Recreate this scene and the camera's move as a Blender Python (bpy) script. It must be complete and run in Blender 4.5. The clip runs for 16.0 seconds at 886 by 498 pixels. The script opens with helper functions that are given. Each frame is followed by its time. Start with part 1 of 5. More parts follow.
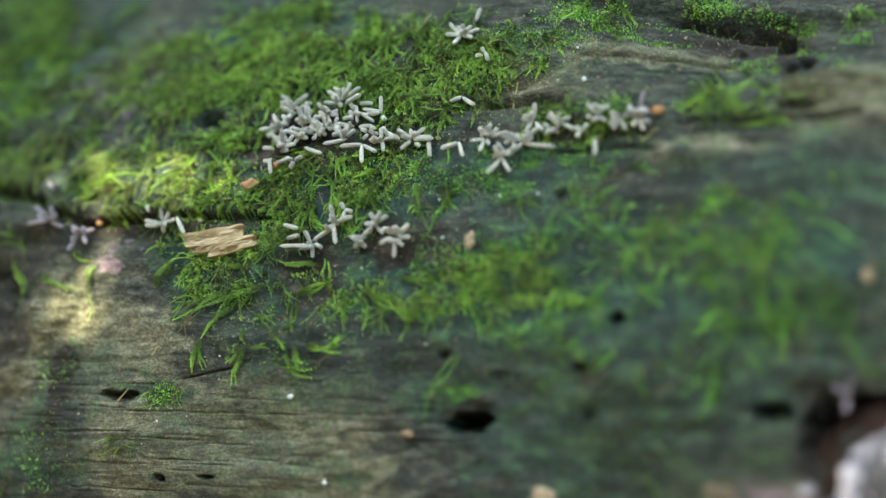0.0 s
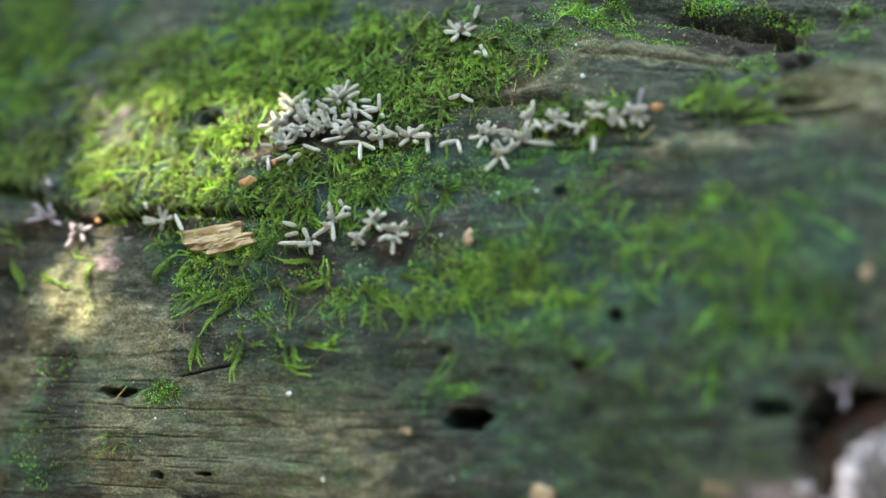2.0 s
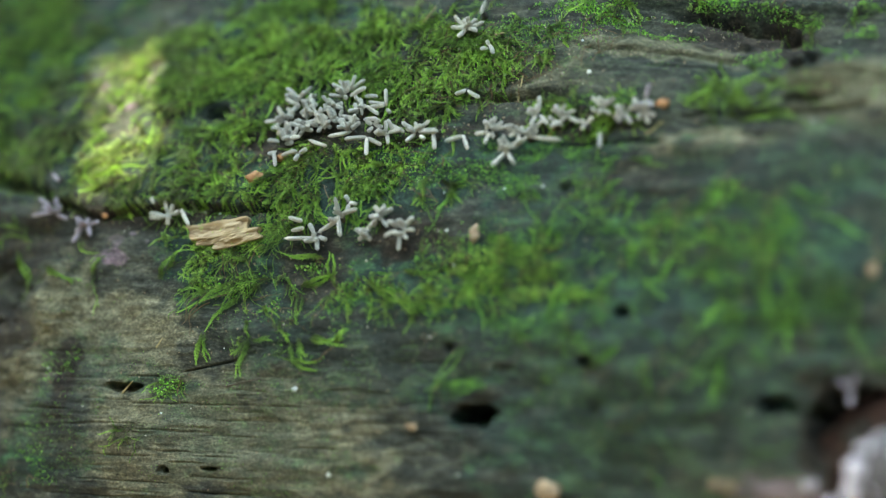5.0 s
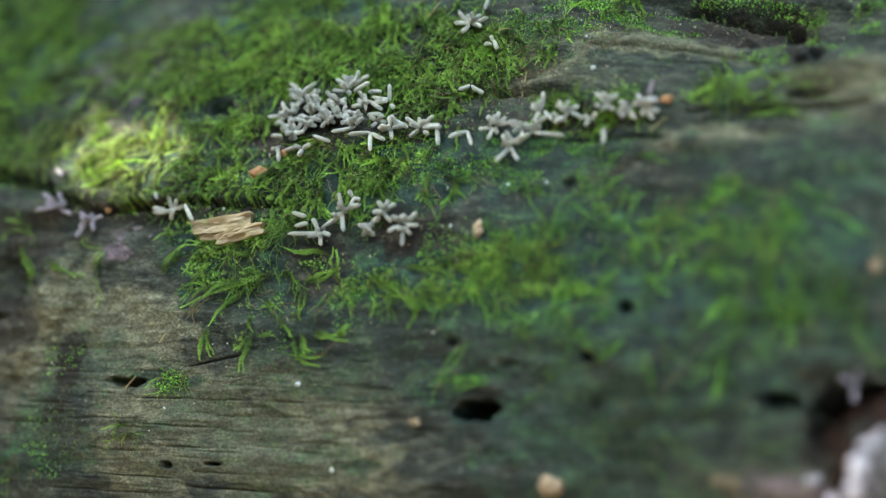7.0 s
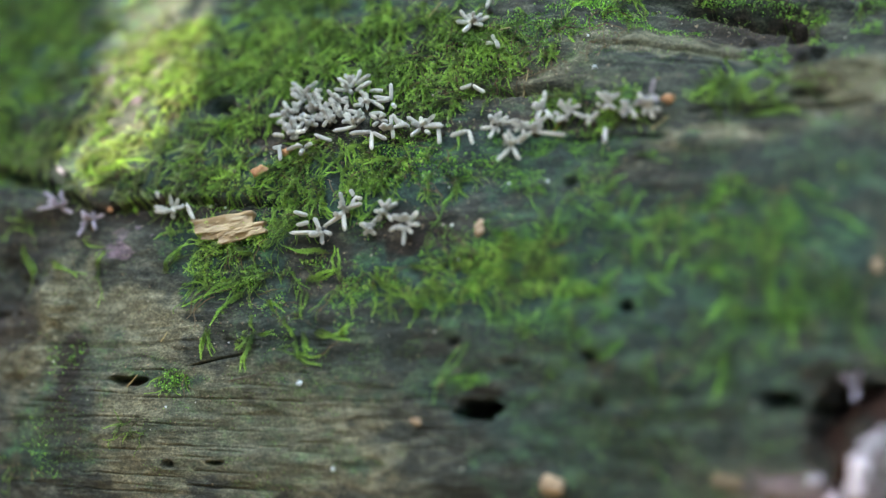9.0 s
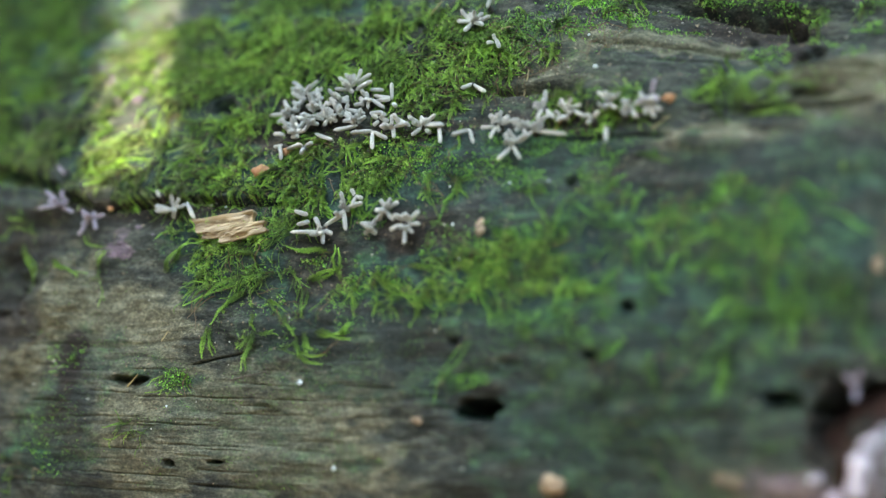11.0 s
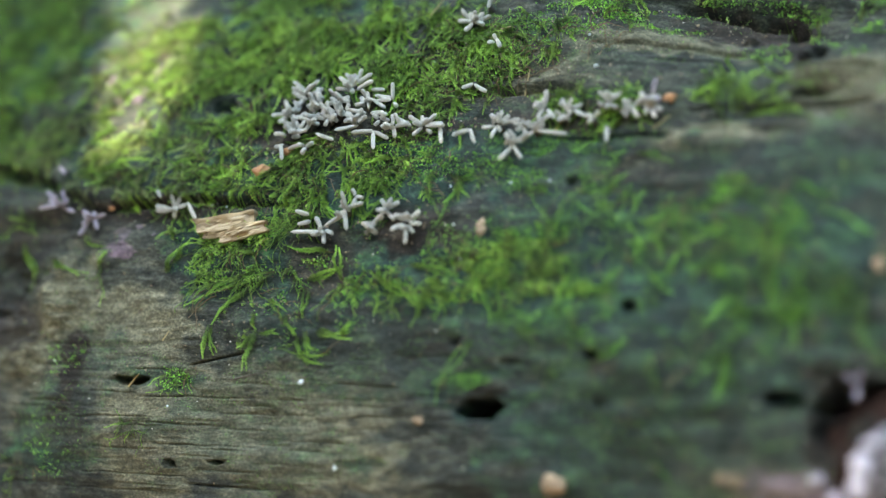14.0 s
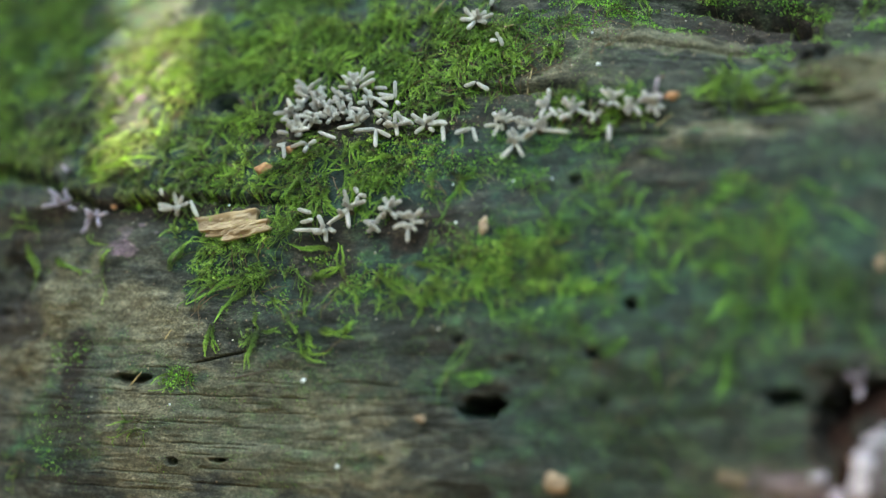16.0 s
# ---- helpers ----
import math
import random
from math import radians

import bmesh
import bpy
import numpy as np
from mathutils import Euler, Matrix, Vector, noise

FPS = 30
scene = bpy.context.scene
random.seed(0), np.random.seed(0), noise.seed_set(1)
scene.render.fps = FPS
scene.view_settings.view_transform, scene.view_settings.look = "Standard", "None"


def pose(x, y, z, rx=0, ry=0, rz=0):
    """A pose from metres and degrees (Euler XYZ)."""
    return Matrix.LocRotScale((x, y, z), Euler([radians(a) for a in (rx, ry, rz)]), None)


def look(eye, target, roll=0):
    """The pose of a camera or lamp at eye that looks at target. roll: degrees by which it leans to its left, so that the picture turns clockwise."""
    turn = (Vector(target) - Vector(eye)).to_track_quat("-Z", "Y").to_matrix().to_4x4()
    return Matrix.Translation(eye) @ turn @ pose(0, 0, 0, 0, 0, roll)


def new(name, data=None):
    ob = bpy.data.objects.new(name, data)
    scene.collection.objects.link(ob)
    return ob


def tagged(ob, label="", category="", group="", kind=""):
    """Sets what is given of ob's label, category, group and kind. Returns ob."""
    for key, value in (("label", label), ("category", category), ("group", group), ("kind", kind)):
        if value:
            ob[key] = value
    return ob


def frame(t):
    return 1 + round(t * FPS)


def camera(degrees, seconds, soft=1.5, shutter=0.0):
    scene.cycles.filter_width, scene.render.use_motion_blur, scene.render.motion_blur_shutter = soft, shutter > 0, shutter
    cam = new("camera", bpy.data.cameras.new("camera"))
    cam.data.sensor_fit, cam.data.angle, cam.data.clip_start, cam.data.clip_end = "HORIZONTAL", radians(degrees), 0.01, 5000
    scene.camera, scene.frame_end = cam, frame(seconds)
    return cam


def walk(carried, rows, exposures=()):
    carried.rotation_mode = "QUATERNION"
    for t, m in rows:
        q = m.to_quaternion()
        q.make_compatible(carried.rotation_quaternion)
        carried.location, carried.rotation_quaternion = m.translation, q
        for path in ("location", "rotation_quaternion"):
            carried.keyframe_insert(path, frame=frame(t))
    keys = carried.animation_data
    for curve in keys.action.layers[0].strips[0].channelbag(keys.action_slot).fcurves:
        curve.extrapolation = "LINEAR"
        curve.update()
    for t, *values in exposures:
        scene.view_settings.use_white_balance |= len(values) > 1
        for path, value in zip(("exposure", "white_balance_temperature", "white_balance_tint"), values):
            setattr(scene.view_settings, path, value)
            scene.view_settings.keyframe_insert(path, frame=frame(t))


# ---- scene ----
# All plan measures are millimetres; MM turns them into metres.
MM = 0.001
RNG = np.random.default_rng(7)

# ---- camera ----
cam = camera(24.0, 16.0, soft=1.3)
cam.data.dof.use_dof = True
FOCUS = new("focus_mark")  # the point in front of the lens that it is focused on
cam.data.dof.focus_object = FOCUS
cam.data.dof.aperture_fstop = 8.3
BASE = Matrix((
    (0.88295, 0.0, 0.46947, 0.10563),
    (0.40657, 0.5, -0.76466, -0.22239),
    (-0.23474, 0.86603, 0.44147, 0.23950),
    (0, 0, 0, 1)))
SWAY = (  # seconds, then small turns of the standing camera in degrees: up, left, lean
    (0.0, 0.319, -0.219, -0.236), (0.5, 0.265, -0.247, -0.223), (1.0, 0.209, -0.207, -0.237), (1.5, 0.205, -0.196, -0.250),
    (2.0, 0.245, -0.262, -0.250), (2.5, 0.183, -0.115, -0.176), (3.0, 0.231, -0.173, -0.175), (3.5, 0.196, -0.191, -0.225),
    (4.0, 0.232, -0.168, -0.192), (4.8, 0.150, -0.110, -0.120), (5.7, 0.050, -0.045, -0.030), (6.5, 0.001, -0.009, 0.025))
SWAY2 = (
    (7.0, 0.000, 0.000, 0.010), (7.5, 0.001, 0.008, 0.020), (8.0, -0.004, 0.019, 0.002), (8.5, -0.017, 0.031, -0.015),
    (9.0, -0.022, 0.040, 0.030), (10.2, -0.035, 0.052, 0.038), (11.5, -0.045, 0.063, 0.046), (12.0, -0.047, 0.065, 0.021),
    (12.5, -0.047, 0.076, 0.014), (13.0, -0.046, 0.081, 0.032), (13.5, -0.046, 0.083, 0.036), (14.0, -0.046, 0.083, 0.036),
    (14.5, -0.046, 0.083, 0.036), (15.0, -0.068, 0.131, 0.052), (15.5, -0.067, 0.108, 0.058), (16.0, -0.093, 0.149, 0.035))
walk(cam, [(t, BASE @ pose(0, 0, 0, up, left, lean)) for t, up, left, lean in SWAY + SWAY2],
     exposures=((0.0, 4.03, 8800, -9), (1.2, 4.00, 8750, -12), (2.0, 4.04, 8850, -8), (4.0, 4.02, 8800, -13), (6.5, 3.90, 8550, -12), (7.0, 3.92, 8500, -9), (9.0, 4.08, 8200, -3),
                (12.5, 4.13, 8150, -5), (14.5, 4.10, 8150, -4), (16.0, 4.00, 8950, -8)))

# the focus hunts once, first nearer, then farther, and settles again
walk(FOCUS, [(t, BASE @ pose(0, 0, -far)) for t, far in (
    (0.0, 0.2356), (0.5, 0.2360), (0.8, 0.2285), (1.0, 0.2225), (1.1, 0.2250), (1.25, 0.2480), (1.4, 0.2565), (1.55, 0.2545), (1.8, 0.2415),
    (2.0, 0.2356), (3.0, 0.2356), (16.0, 0.2356))])

# ---- daylight: an open shade under trees, sun through a gap in the leaves ----
SUN_ELEVATION, SUN_AZIMUTH = radians(60), radians(200)
SUN = Vector((math.cos(SUN_ELEVATION) * math.cos(SUN_AZIMUTH), math.cos(SUN_ELEVATION) * math.sin(SUN_AZIMUTH), math.sin(SUN_ELEVATION)))
world = bpy.data.worlds.new("daylight")
scene.world = world
world.use_nodes = True
sky = world.node_tree.nodes.new("ShaderNodeTexSky")
sky.sky_type, sky.sun_disc = "NISHITA", False
sky.sun_elevation, sky.sun_rotation = SUN_ELEVATION, math.pi / 2 - SUN_AZIMUTH
back = world.node_tree.nodes["Background"]
back.inputs["Strength"].default_value = 0.15
world.node_tree.links.new(sky.outputs[0], back.inputs["Color"])
sun_data = bpy.data.lights.new("sun", "SUN")
sun_data.energy, sun_data.angle, sun_data.color = 1.4, radians(0.4), (1.0, 0.97, 0.93)
sun = new("sun", sun_data)
sun.matrix_world = look(SUN * 3, (0, 0, 0))


# ---- materials ----
def material(name, roughness=0.6):
    m = bpy.data.materials.new(name)
    m.use_nodes = True
    nodes, links = m.node_tree.nodes, m.node_tree.links
    shader = nodes["Principled BSDF"]
    shader.inputs["Roughness"].default_value = roughness
    return m, nodes, links, shader


def noise_node(nodes, links, scale, stretch=(1, 1, 1), detail=6.0, rough=0.6):
    where = nodes.new("ShaderNodeTexCoord")
    mapping = nodes.new("ShaderNodeMapping")
    mapping.inputs["Scale"].default_value = stretch
    tex = nodes.new("ShaderNodeTexNoise")
    tex.inputs["Scale"].default_value, tex.inputs["Detail"].default_value, tex.inputs["Roughness"].default_value = scale, detail, rough
    links.new(where.outputs["Object"], mapping.inputs["Vector"])
    links.new(mapping.outputs[0], tex.inputs["Vector"])
    return tex


def ramp(nodes, links, source, stops):
    node = nodes.new("ShaderNodeValToRGB")
    while len(node.color_ramp.elements) < len(stops):
        node.color_ramp.elements.new(0.5)
    for element, (place, color) in zip(node.color_ramp.elements, stops):
        element.position, element.color = place, (*color, 1) if len(color) == 3 else color
    links.new(source, node.inputs[0])
    return node.outputs[0]


def mix(nodes, links, factor, a, b, how="MIX"):
    node = nodes.new("ShaderNodeMix")
    node.data_type, node.blend_type = "RGBA", how
    for socket, value in ((node.inputs[0], factor), (node.inputs[6], a), (node.inputs[7], b)):
        if isinstance(value, bpy.types.NodeSocket):
            links.new(value, socket)
        else:
            socket.default_value = value if isinstance(value, float) else (*value, 1)
    return node.outputs[2]


def maths(nodes, links, how, a, b):
    node = nodes.new("ShaderNodeMath")
    node.operation = how
    for socket, value in zip(node.inputs, (a, b)):
        if isinstance(value, bpy.types.NodeSocket):
            links.new(value, socket)
        else:
            socket.default_value = value
    return node.outputs[0]


def relief(nodes, links, shader, height, distance, strength=1.0):
    bump = nodes.new("ShaderNodeBump")
    bump.inputs["Distance"].default_value, bump.inputs["Strength"].default_value = distance, strength
    links.new(height, bump.inputs["Height"])
    links.new(bump.outputs[0], shader.inputs["Normal"])


def attribute(nodes, name):
    node = nodes.new("ShaderNodeAttribute")
    node.attribute_name = name
    return node.outputs["Fac"]


def wood_material():
    m, nodes, links, shader = material("rotting_wood", 0.62)
    grain = noise_node(nodes, links, 1250, (0.30, 1, 1), 9, 0.80)
    broad = noise_node(nodes, links, 110, (0.35, 1, 1), 6, 0.65)
    speck = noise_node(nodes, links, 3600, (0.7, 1, 1), 3, 0.7)
    mottle = noise_node(nodes, links, 520, (0.6, 1, 1), 7, 0.75)
    dark = ramp(nodes, links, grain.outputs[0], ((0.34, (0.006, 0.007, 0.005)), (0.50, (0.028, 0.030, 0.024)), (0.66, (0.100, 0.102, 0.080))))
    pale = ramp(nodes, links, grain.outputs[0], ((0.33, (0.034, 0.030, 0.018)), (0.50, (0.132, 0.120, 0.074)), (0.70, (0.320, 0.280, 0.190))))
    film = ramp(nodes, links, mottle.outputs[0], ((0.34, (0.008, 0.015, 0.012)), (0.52, (0.024, 0.047, 0.037)), (0.68, (0.074, 0.165, 0.062))))
    wet = ramp(nodes, links, broad.outputs[0], ((0.35, (0, 0, 0)), (0.65, (1, 1, 1))))
    paleness = maths(nodes, links, "ADD", attribute(nodes, "pale"), maths(nodes, links, "MULTIPLY", broad.outputs[0], 0.60))
    paleness = maths(nodes, links, "ADD", paleness, maths(nodes, links, "MULTIPLY", mottle.outputs[0], 0.55))
    paleness = ramp(nodes, links, paleness, ((0.56, (0, 0, 0)), (1.08, (1, 1, 1))))
    color = mix(nodes, links, paleness, dark, pale)
    filmed = maths(nodes, links, "MULTIPLY", maths(nodes, links, "ADD", attribute(nodes, "film"), 0.14), maths(nodes, links, "ADD", mottle.outputs[0], 0.25))
    filmed = ramp(nodes, links, filmed, ((0.15, (0, 0, 0)), (0.66, (1, 1, 1))))
    color = mix(nodes, links, filmed, color, film)
    blush = maths(nodes, links, "MULTIPLY", attribute(nodes, "blush"), mottle.outputs[0])
    blush = ramp(nodes, links, blush, ((0.35, (0, 0, 0)), (0.6, (1, 1, 1))))
    color = mix(nodes, links, maths(nodes, links, "MULTIPLY", blush, 0.7), color, (0.33, 0.21, 0.27))
    # brown earth colour, which also carries painted shade where the mask lies in recesses
    soil_shade = maths(nodes, links, "MULTIPLY", attribute(nodes, "soil_shade"), maths(nodes, links, "ADD", mottle.outputs[0], 0.5))
    soil_shade = ramp(nodes, links, soil_shade, ((0.25, (0, 0, 0)), (0.85, (1, 1, 1))))
    color = mix(nodes, links, soil_shade, color, ramp(nodes, links, mottle.outputs[0], ((0.35, (0.008, 0.006, 0.005)), (0.52, (0.026, 0.020, 0.015)), (0.68, (0.095, 0.076, 0.056)))))
    grit = ramp(nodes, links, speck.outputs[0], ((0.36, (0.40, 0.40, 0.40)), (0.52, (1, 1, 1)), (0.68, (1.9, 1.85, 1.7))))
    color = mix(nodes, links, 0.8, color, grit, "MULTIPLY")
    links.new(color, shader.inputs["Base Color"])
    gloss = ramp(nodes, links, wet, ((0.2, (0.68, 0.68, 0.68)), (0.8, (0.88, 0.88, 0.88))))
    links.new(gloss, shader.inputs["Roughness"])
    shader.inputs["Specular IOR Level"].default_value = 0.24
    raised = maths(nodes, links, "ADD", grain.outputs[0], maths(nodes, links, "MULTIPLY", speck.outputs[0], 0.5))
    relief(nodes, links, shader, raised, 0.0004, 1.0)
    return m


def moss_material(name, dark, middle, bright, dead=0.06):
    """Thin leaves that let light through; every shoot has its own shade of green."""
    m, nodes, links, shader = material(name, 0.55)
    brown = (0.12, 0.085, 0.030)
    color = ramp(nodes, links, attribute(nodes, "shade"), ((0.0, brown), (dead, dark), (0.5, middle), (1.0, bright)))
    patch = noise_node(nodes, links, 190, (1, 1, 1), 4)
    color = mix(nodes, links, 1.0, color, ramp(nodes, links, patch.outputs[0], ((0.32, (0.45, 0.48, 0.45)), (0.68, (1.45, 1.35, 1.2)))), "MULTIPLY")
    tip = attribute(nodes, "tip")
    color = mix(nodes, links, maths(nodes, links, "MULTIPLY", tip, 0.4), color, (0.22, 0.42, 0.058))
    # bases browned by age and darkened as painted gap shade; tips brightened
    age_and_shade = ramp(nodes, links, tip, ((0.0, (0.18, 0.14, 0.11)), (0.45, (0.80, 0.78, 0.74)), (1.0, (1.6, 1.55, 1.4))))
    color = mix(nodes, links, 1.0, color, age_and_shade, "MULTIPLY")
    shader.inputs["Specular IOR Level"].default_value = 0.5
    links.new(color, shader.inputs["Base Color"])
    glow = nodes.new("ShaderNodeBsdfTranslucent")
    links.new(color, glow.inputs["Color"])
    both = nodes.new("ShaderNodeMixShader")
    both.inputs[0].default_value = 0.38
    links.new(shader.outputs[0], both.inputs[1])
    links.new(glow.outputs[0], both.inputs[2])
    links.new(both.outputs[0], nodes["Material Output"].inputs["Surface"])
    return m


def plain_material(name, low, high, scale, roughness=0.7, bump=0.0001, stretch=(1, 1, 1), per_piece=0.0, shine=0.5):
    m, nodes, links, shader = material(name, roughness)
    shader.inputs["Specular IOR Level"].default_value = shine
    tex = noise_node(nodes, links, scale, stretch, 6)
    color = ramp(nodes, links, tex.outputs[0], ((0.3, low), (0.7, high)))
    if per_piece:
        info = nodes.new("ShaderNodeObjectInfo")
        shade = ramp(nodes, links, info.outputs["Random"], ((0, (1 - per_piece,) * 3), (1, (1 + per_piece,) * 3)))
        color = mix(nodes, links, 1.0, color, shade, "MULTIPLY")
    links.new(color, shader.inputs["Base Color"])
    relief(nodes, links, shader, tex.outputs[0], bump)
    return m


def leaf_material():
    m, nodes, links, shader = material("tree_leaf", 0.45)
    vein = noise_node(nodes, links, 60, (1, 1, 1), 5)
    color = ramp(nodes, links, vein.outputs[0], ((0.3, (0.035, 0.085, 0.014)), (0.7, (0.065, 0.14, 0.022))))
    links.new(color, shader.inputs["Base Color"])
    glow = nodes.new("ShaderNodeBsdfTranslucent")
    links.new(color, glow.inputs["Color"])
    both = nodes.new("ShaderNodeMixShader")
    both.inputs[0].default_value = 0.35
    links.new(shader.outputs[0], both.inputs[1])
    links.new(glow.outputs[0], both.inputs[2])
    links.new(both.outputs[0], nodes["Material Output"].inputs["Surface"])
    return m


def grit_material():
    m, nodes, links, shader = material("wood_grit", 0.7)
    geo = nodes.new("ShaderNodeNewGeometry")
    color = ramp(nodes, links, geo.outputs["Random Per Island"], ((0.0, (0.04, 0.025, 0.018)), (0.55, (0.15, 0.095, 0.05)), (0.93, (0.32, 0.23, 0.14)), (1.0, (0.55, 0.51, 0.44))))
    links.new(color, shader.inputs["Base Color"])
    return m


WOOD = wood_material()
GRIT = grit_material()
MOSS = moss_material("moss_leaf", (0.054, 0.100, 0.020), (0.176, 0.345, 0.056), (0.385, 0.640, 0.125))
# paler yellow copy of the moss, with sunlit colour painted in
SUN_TONED_MOSS = moss_material("sun_toned_moss_leaf", (0.085, 0.115, 0.040), (0.205, 0.250, 0.110), (0.370, 0.420, 0.235), 0.12)
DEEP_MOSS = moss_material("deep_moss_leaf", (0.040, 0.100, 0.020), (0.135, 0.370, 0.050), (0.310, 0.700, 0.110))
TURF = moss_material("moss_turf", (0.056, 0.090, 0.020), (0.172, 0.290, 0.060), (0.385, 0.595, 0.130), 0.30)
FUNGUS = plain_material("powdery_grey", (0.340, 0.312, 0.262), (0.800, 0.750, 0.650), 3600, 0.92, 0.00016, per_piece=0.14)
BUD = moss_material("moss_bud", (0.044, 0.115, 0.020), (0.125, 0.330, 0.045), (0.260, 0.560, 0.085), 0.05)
FUNGUS_PALE = plain_material("powdery_lilac_white", (0.24, 0.19, 0.22), (0.48, 0.40, 0.45), 1800, 0.85, 0.0001)
CRUST = plain_material("pale_crust", (0.036, 0.030, 0.031), (0.13, 0.112, 0.114), 420, 0.8, 0.0006, shine=0.2)
GLINT_GRAIN = plain_material("pinkish_glint_grain", (0.52, 0.44, 0.49), (0.80, 0.72, 0.77), 1800, 0.22, 0.00005)
DARK_WOOD = plain_material("dark_red_brown_wood", (0.005, 0.0025, 0.002), (0.026, 0.012, 0.008), 500, 0.85, 0.0006, shine=0.1)
ROOT = plain_material("brown_moss_stem", (0.045, 0.026, 0.012), (0.19, 0.115, 0.05), 900, 0.75, 0.00005)
LILAC = plain_material("dull_lilac_crust", (0.10, 0.065, 0.080), (0.22, 0.165, 0.195), 1500, 0.85, 0.0003)
STALK = plain_material("dark_stalk", (0.03, 0.026, 0.022), (0.09, 0.075, 0.06), 1500, 0.8)
CHIP = plain_material("splintered_pale_wood", (0.15, 0.09, 0.045), (0.48, 0.35, 0.20), 1100, 0.7, 0.0004, (0.18, 1, 1))
CRUMB = plain_material("tan_bark_crumb", (0.15, 0.09, 0.05), (0.42, 0.29, 0.18), 1100, 0.75, 0.0005)
DULL = plain_material("dull_brown_crumb", (0.06, 0.045, 0.028), (0.20, 0.15, 0.09), 900, 0.8, 0.0003)
SPECK = plain_material("pale_speck_glint", (0.14, 0.10, 0.05), (0.60, 0.52, 0.34), 4000, 0.35, 0.00002)
RUST = plain_material("orange_bark_crumb", (0.22, 0.08, 0.03), (0.50, 0.26, 0.12), 1200, 0.75, 0.0002)
WHITE = plain_material("white_grain", (0.45, 0.47, 0.46), (0.70, 0.72, 0.70), 1500, 0.5, 0.00005)
STRAW = plain_material("dry_straw", (0.28, 0.20, 0.08), (0.55, 0.43, 0.22), 900, 0.6, 0.00005)
LEAF = leaf_material()
BARK = plain_material("twig_bark", (0.05, 0.035, 0.025), (0.13, 0.10, 0.07), 400, 0.85, 0.0003)
WOODS = plain_material("sky_block_foliage", (0.012, 0.022, 0.008), (0.055, 0.085, 0.025), 3.5, 0.9, 0.1)
EARTH = plain_material("leaf_litter_earth", (0.035, 0.025, 0.016), (0.16, 0.11, 0.07), 45, 0.9, 0.004)


# ---- the log's surface: u runs along the log, v round it from the middle of the seen side up over the top ----
RADIUS, MIDDLE, AXIS_Z = 80.0, radians(51.0), 78.0


def value_noise(x, y, seed):
    xi, yi = np.floor(x).astype(np.int64), np.floor(y).astype(np.int64)
    fx, fy = x - xi, y - yi
    fx, fy = fx * fx * (3 - 2 * fx), fy * fy * (3 - 2 * fy)

    def lattice(a, b):
        k = (a * 374761393 + b * 668265263 + seed * 974634777) & 0xFFFFFFFF
        k = ((k ^ (k >> 13)) * 1274126177) & 0xFFFFFFFF
        return ((k ^ (k >> 16)) & 0xFFFF) / 65535.0
    low = lattice(xi, yi) * (1 - fx) + lattice(xi + 1, yi) * fx
    high = lattice(xi, yi + 1) * (1 - fx) + lattice(xi + 1, yi + 1) * fx
    return (low * (1 - fy) + high * fy) * 2 - 1


def step(low, high, x):
    t = np.clip((x - low) / (high - low), 0, 1)
    return t * t * (3 - 2 * t)


def blobs(u, v, places):
    """How strongly a point lies in any of the ragged ellipses (u, v, half length, half height, weight)."""
    total = np.zeros_like(u)
    ragged = 0.65 * value_noise(u / 7, v / 4, 31) + 0.55 * value_noise(u / 2.2, v / 1.4, 32) + 0.3 * value_noise(u / 0.9, v / 0.6, 33)
    for cu, cv, ru, rv, weight in places:
        d = np.sqrt(((u - cu) / ru) ** 2 + ((v - cv) / rv) ** 2) + ragged * 0.6
        total = np.maximum(total, weight * (1 - step(0.65, 1.25, d)))
    return total


HOLES = (  # u, v, half length, half height, depth
    (6.4, -17.5, 2.6, 1.45, 6.5), (22, -6.2, 0.75, 0.8, 4), (-34.2, 18.6, 1.7, 1.1, 5), (-32.2, -25, 0.55, 0.55, 3),
    (-38.8, -15.9, 2.6, 0.65, 3), (-26, -24.6, 1.4, 0.3, 1.6), (39.3, -15.5, 2.2, 1.2, 2.8), (49, -15, 5.6, 2.1, 9),
    (18.6, -11.7, 0.8, 0.7, 2.5), (13, 8.1, 0.7, 0.5, 2), (2.8, -10.6, 0.6, 0.6, 1.6), (25.8, 33.7, 7.2, 0.7, 4.5),
    (35.6, 26.6, 1.5, 2.0, 5), (30.4, 33.2, 3.2, 0.95, 5.5), (33.0, 31.6, 1.0, 1.7, 4), (38.2, 24.3, 2.2, 0.6, 3), (-60.5, -4.5, 4.2, 4.6, 1.4), (38, 18, 3.2, 0.55, 2.5), (9.6, -12.6, 1.6, 0.6, 0.7), (20, -16.6, 0.9, 0.7, 0.6), (44.5, -17.5, 2.2, 3.2, 4))
BUMPS = (  # u, v, half length, half height, rise
    (40.9, 21.1, 6.5, 2.1, 1.5), (20.8, 27.7, 9, 1.7, 0.9), (25.0, 36.4, 17, 1.9, 2.2), (28.1, 29.9, 1, 0.9, 1.1), (28, 12.3, 6, 1.2, 0.7),
    (-50.5, -5.5, 4, 5, 1.5), (6.3, -14.7, 3.2, 0.9, 0.6), (-55.5, -13.5, 4, 3, 1), (44, -11.5, 4, 1.5, 0.8))
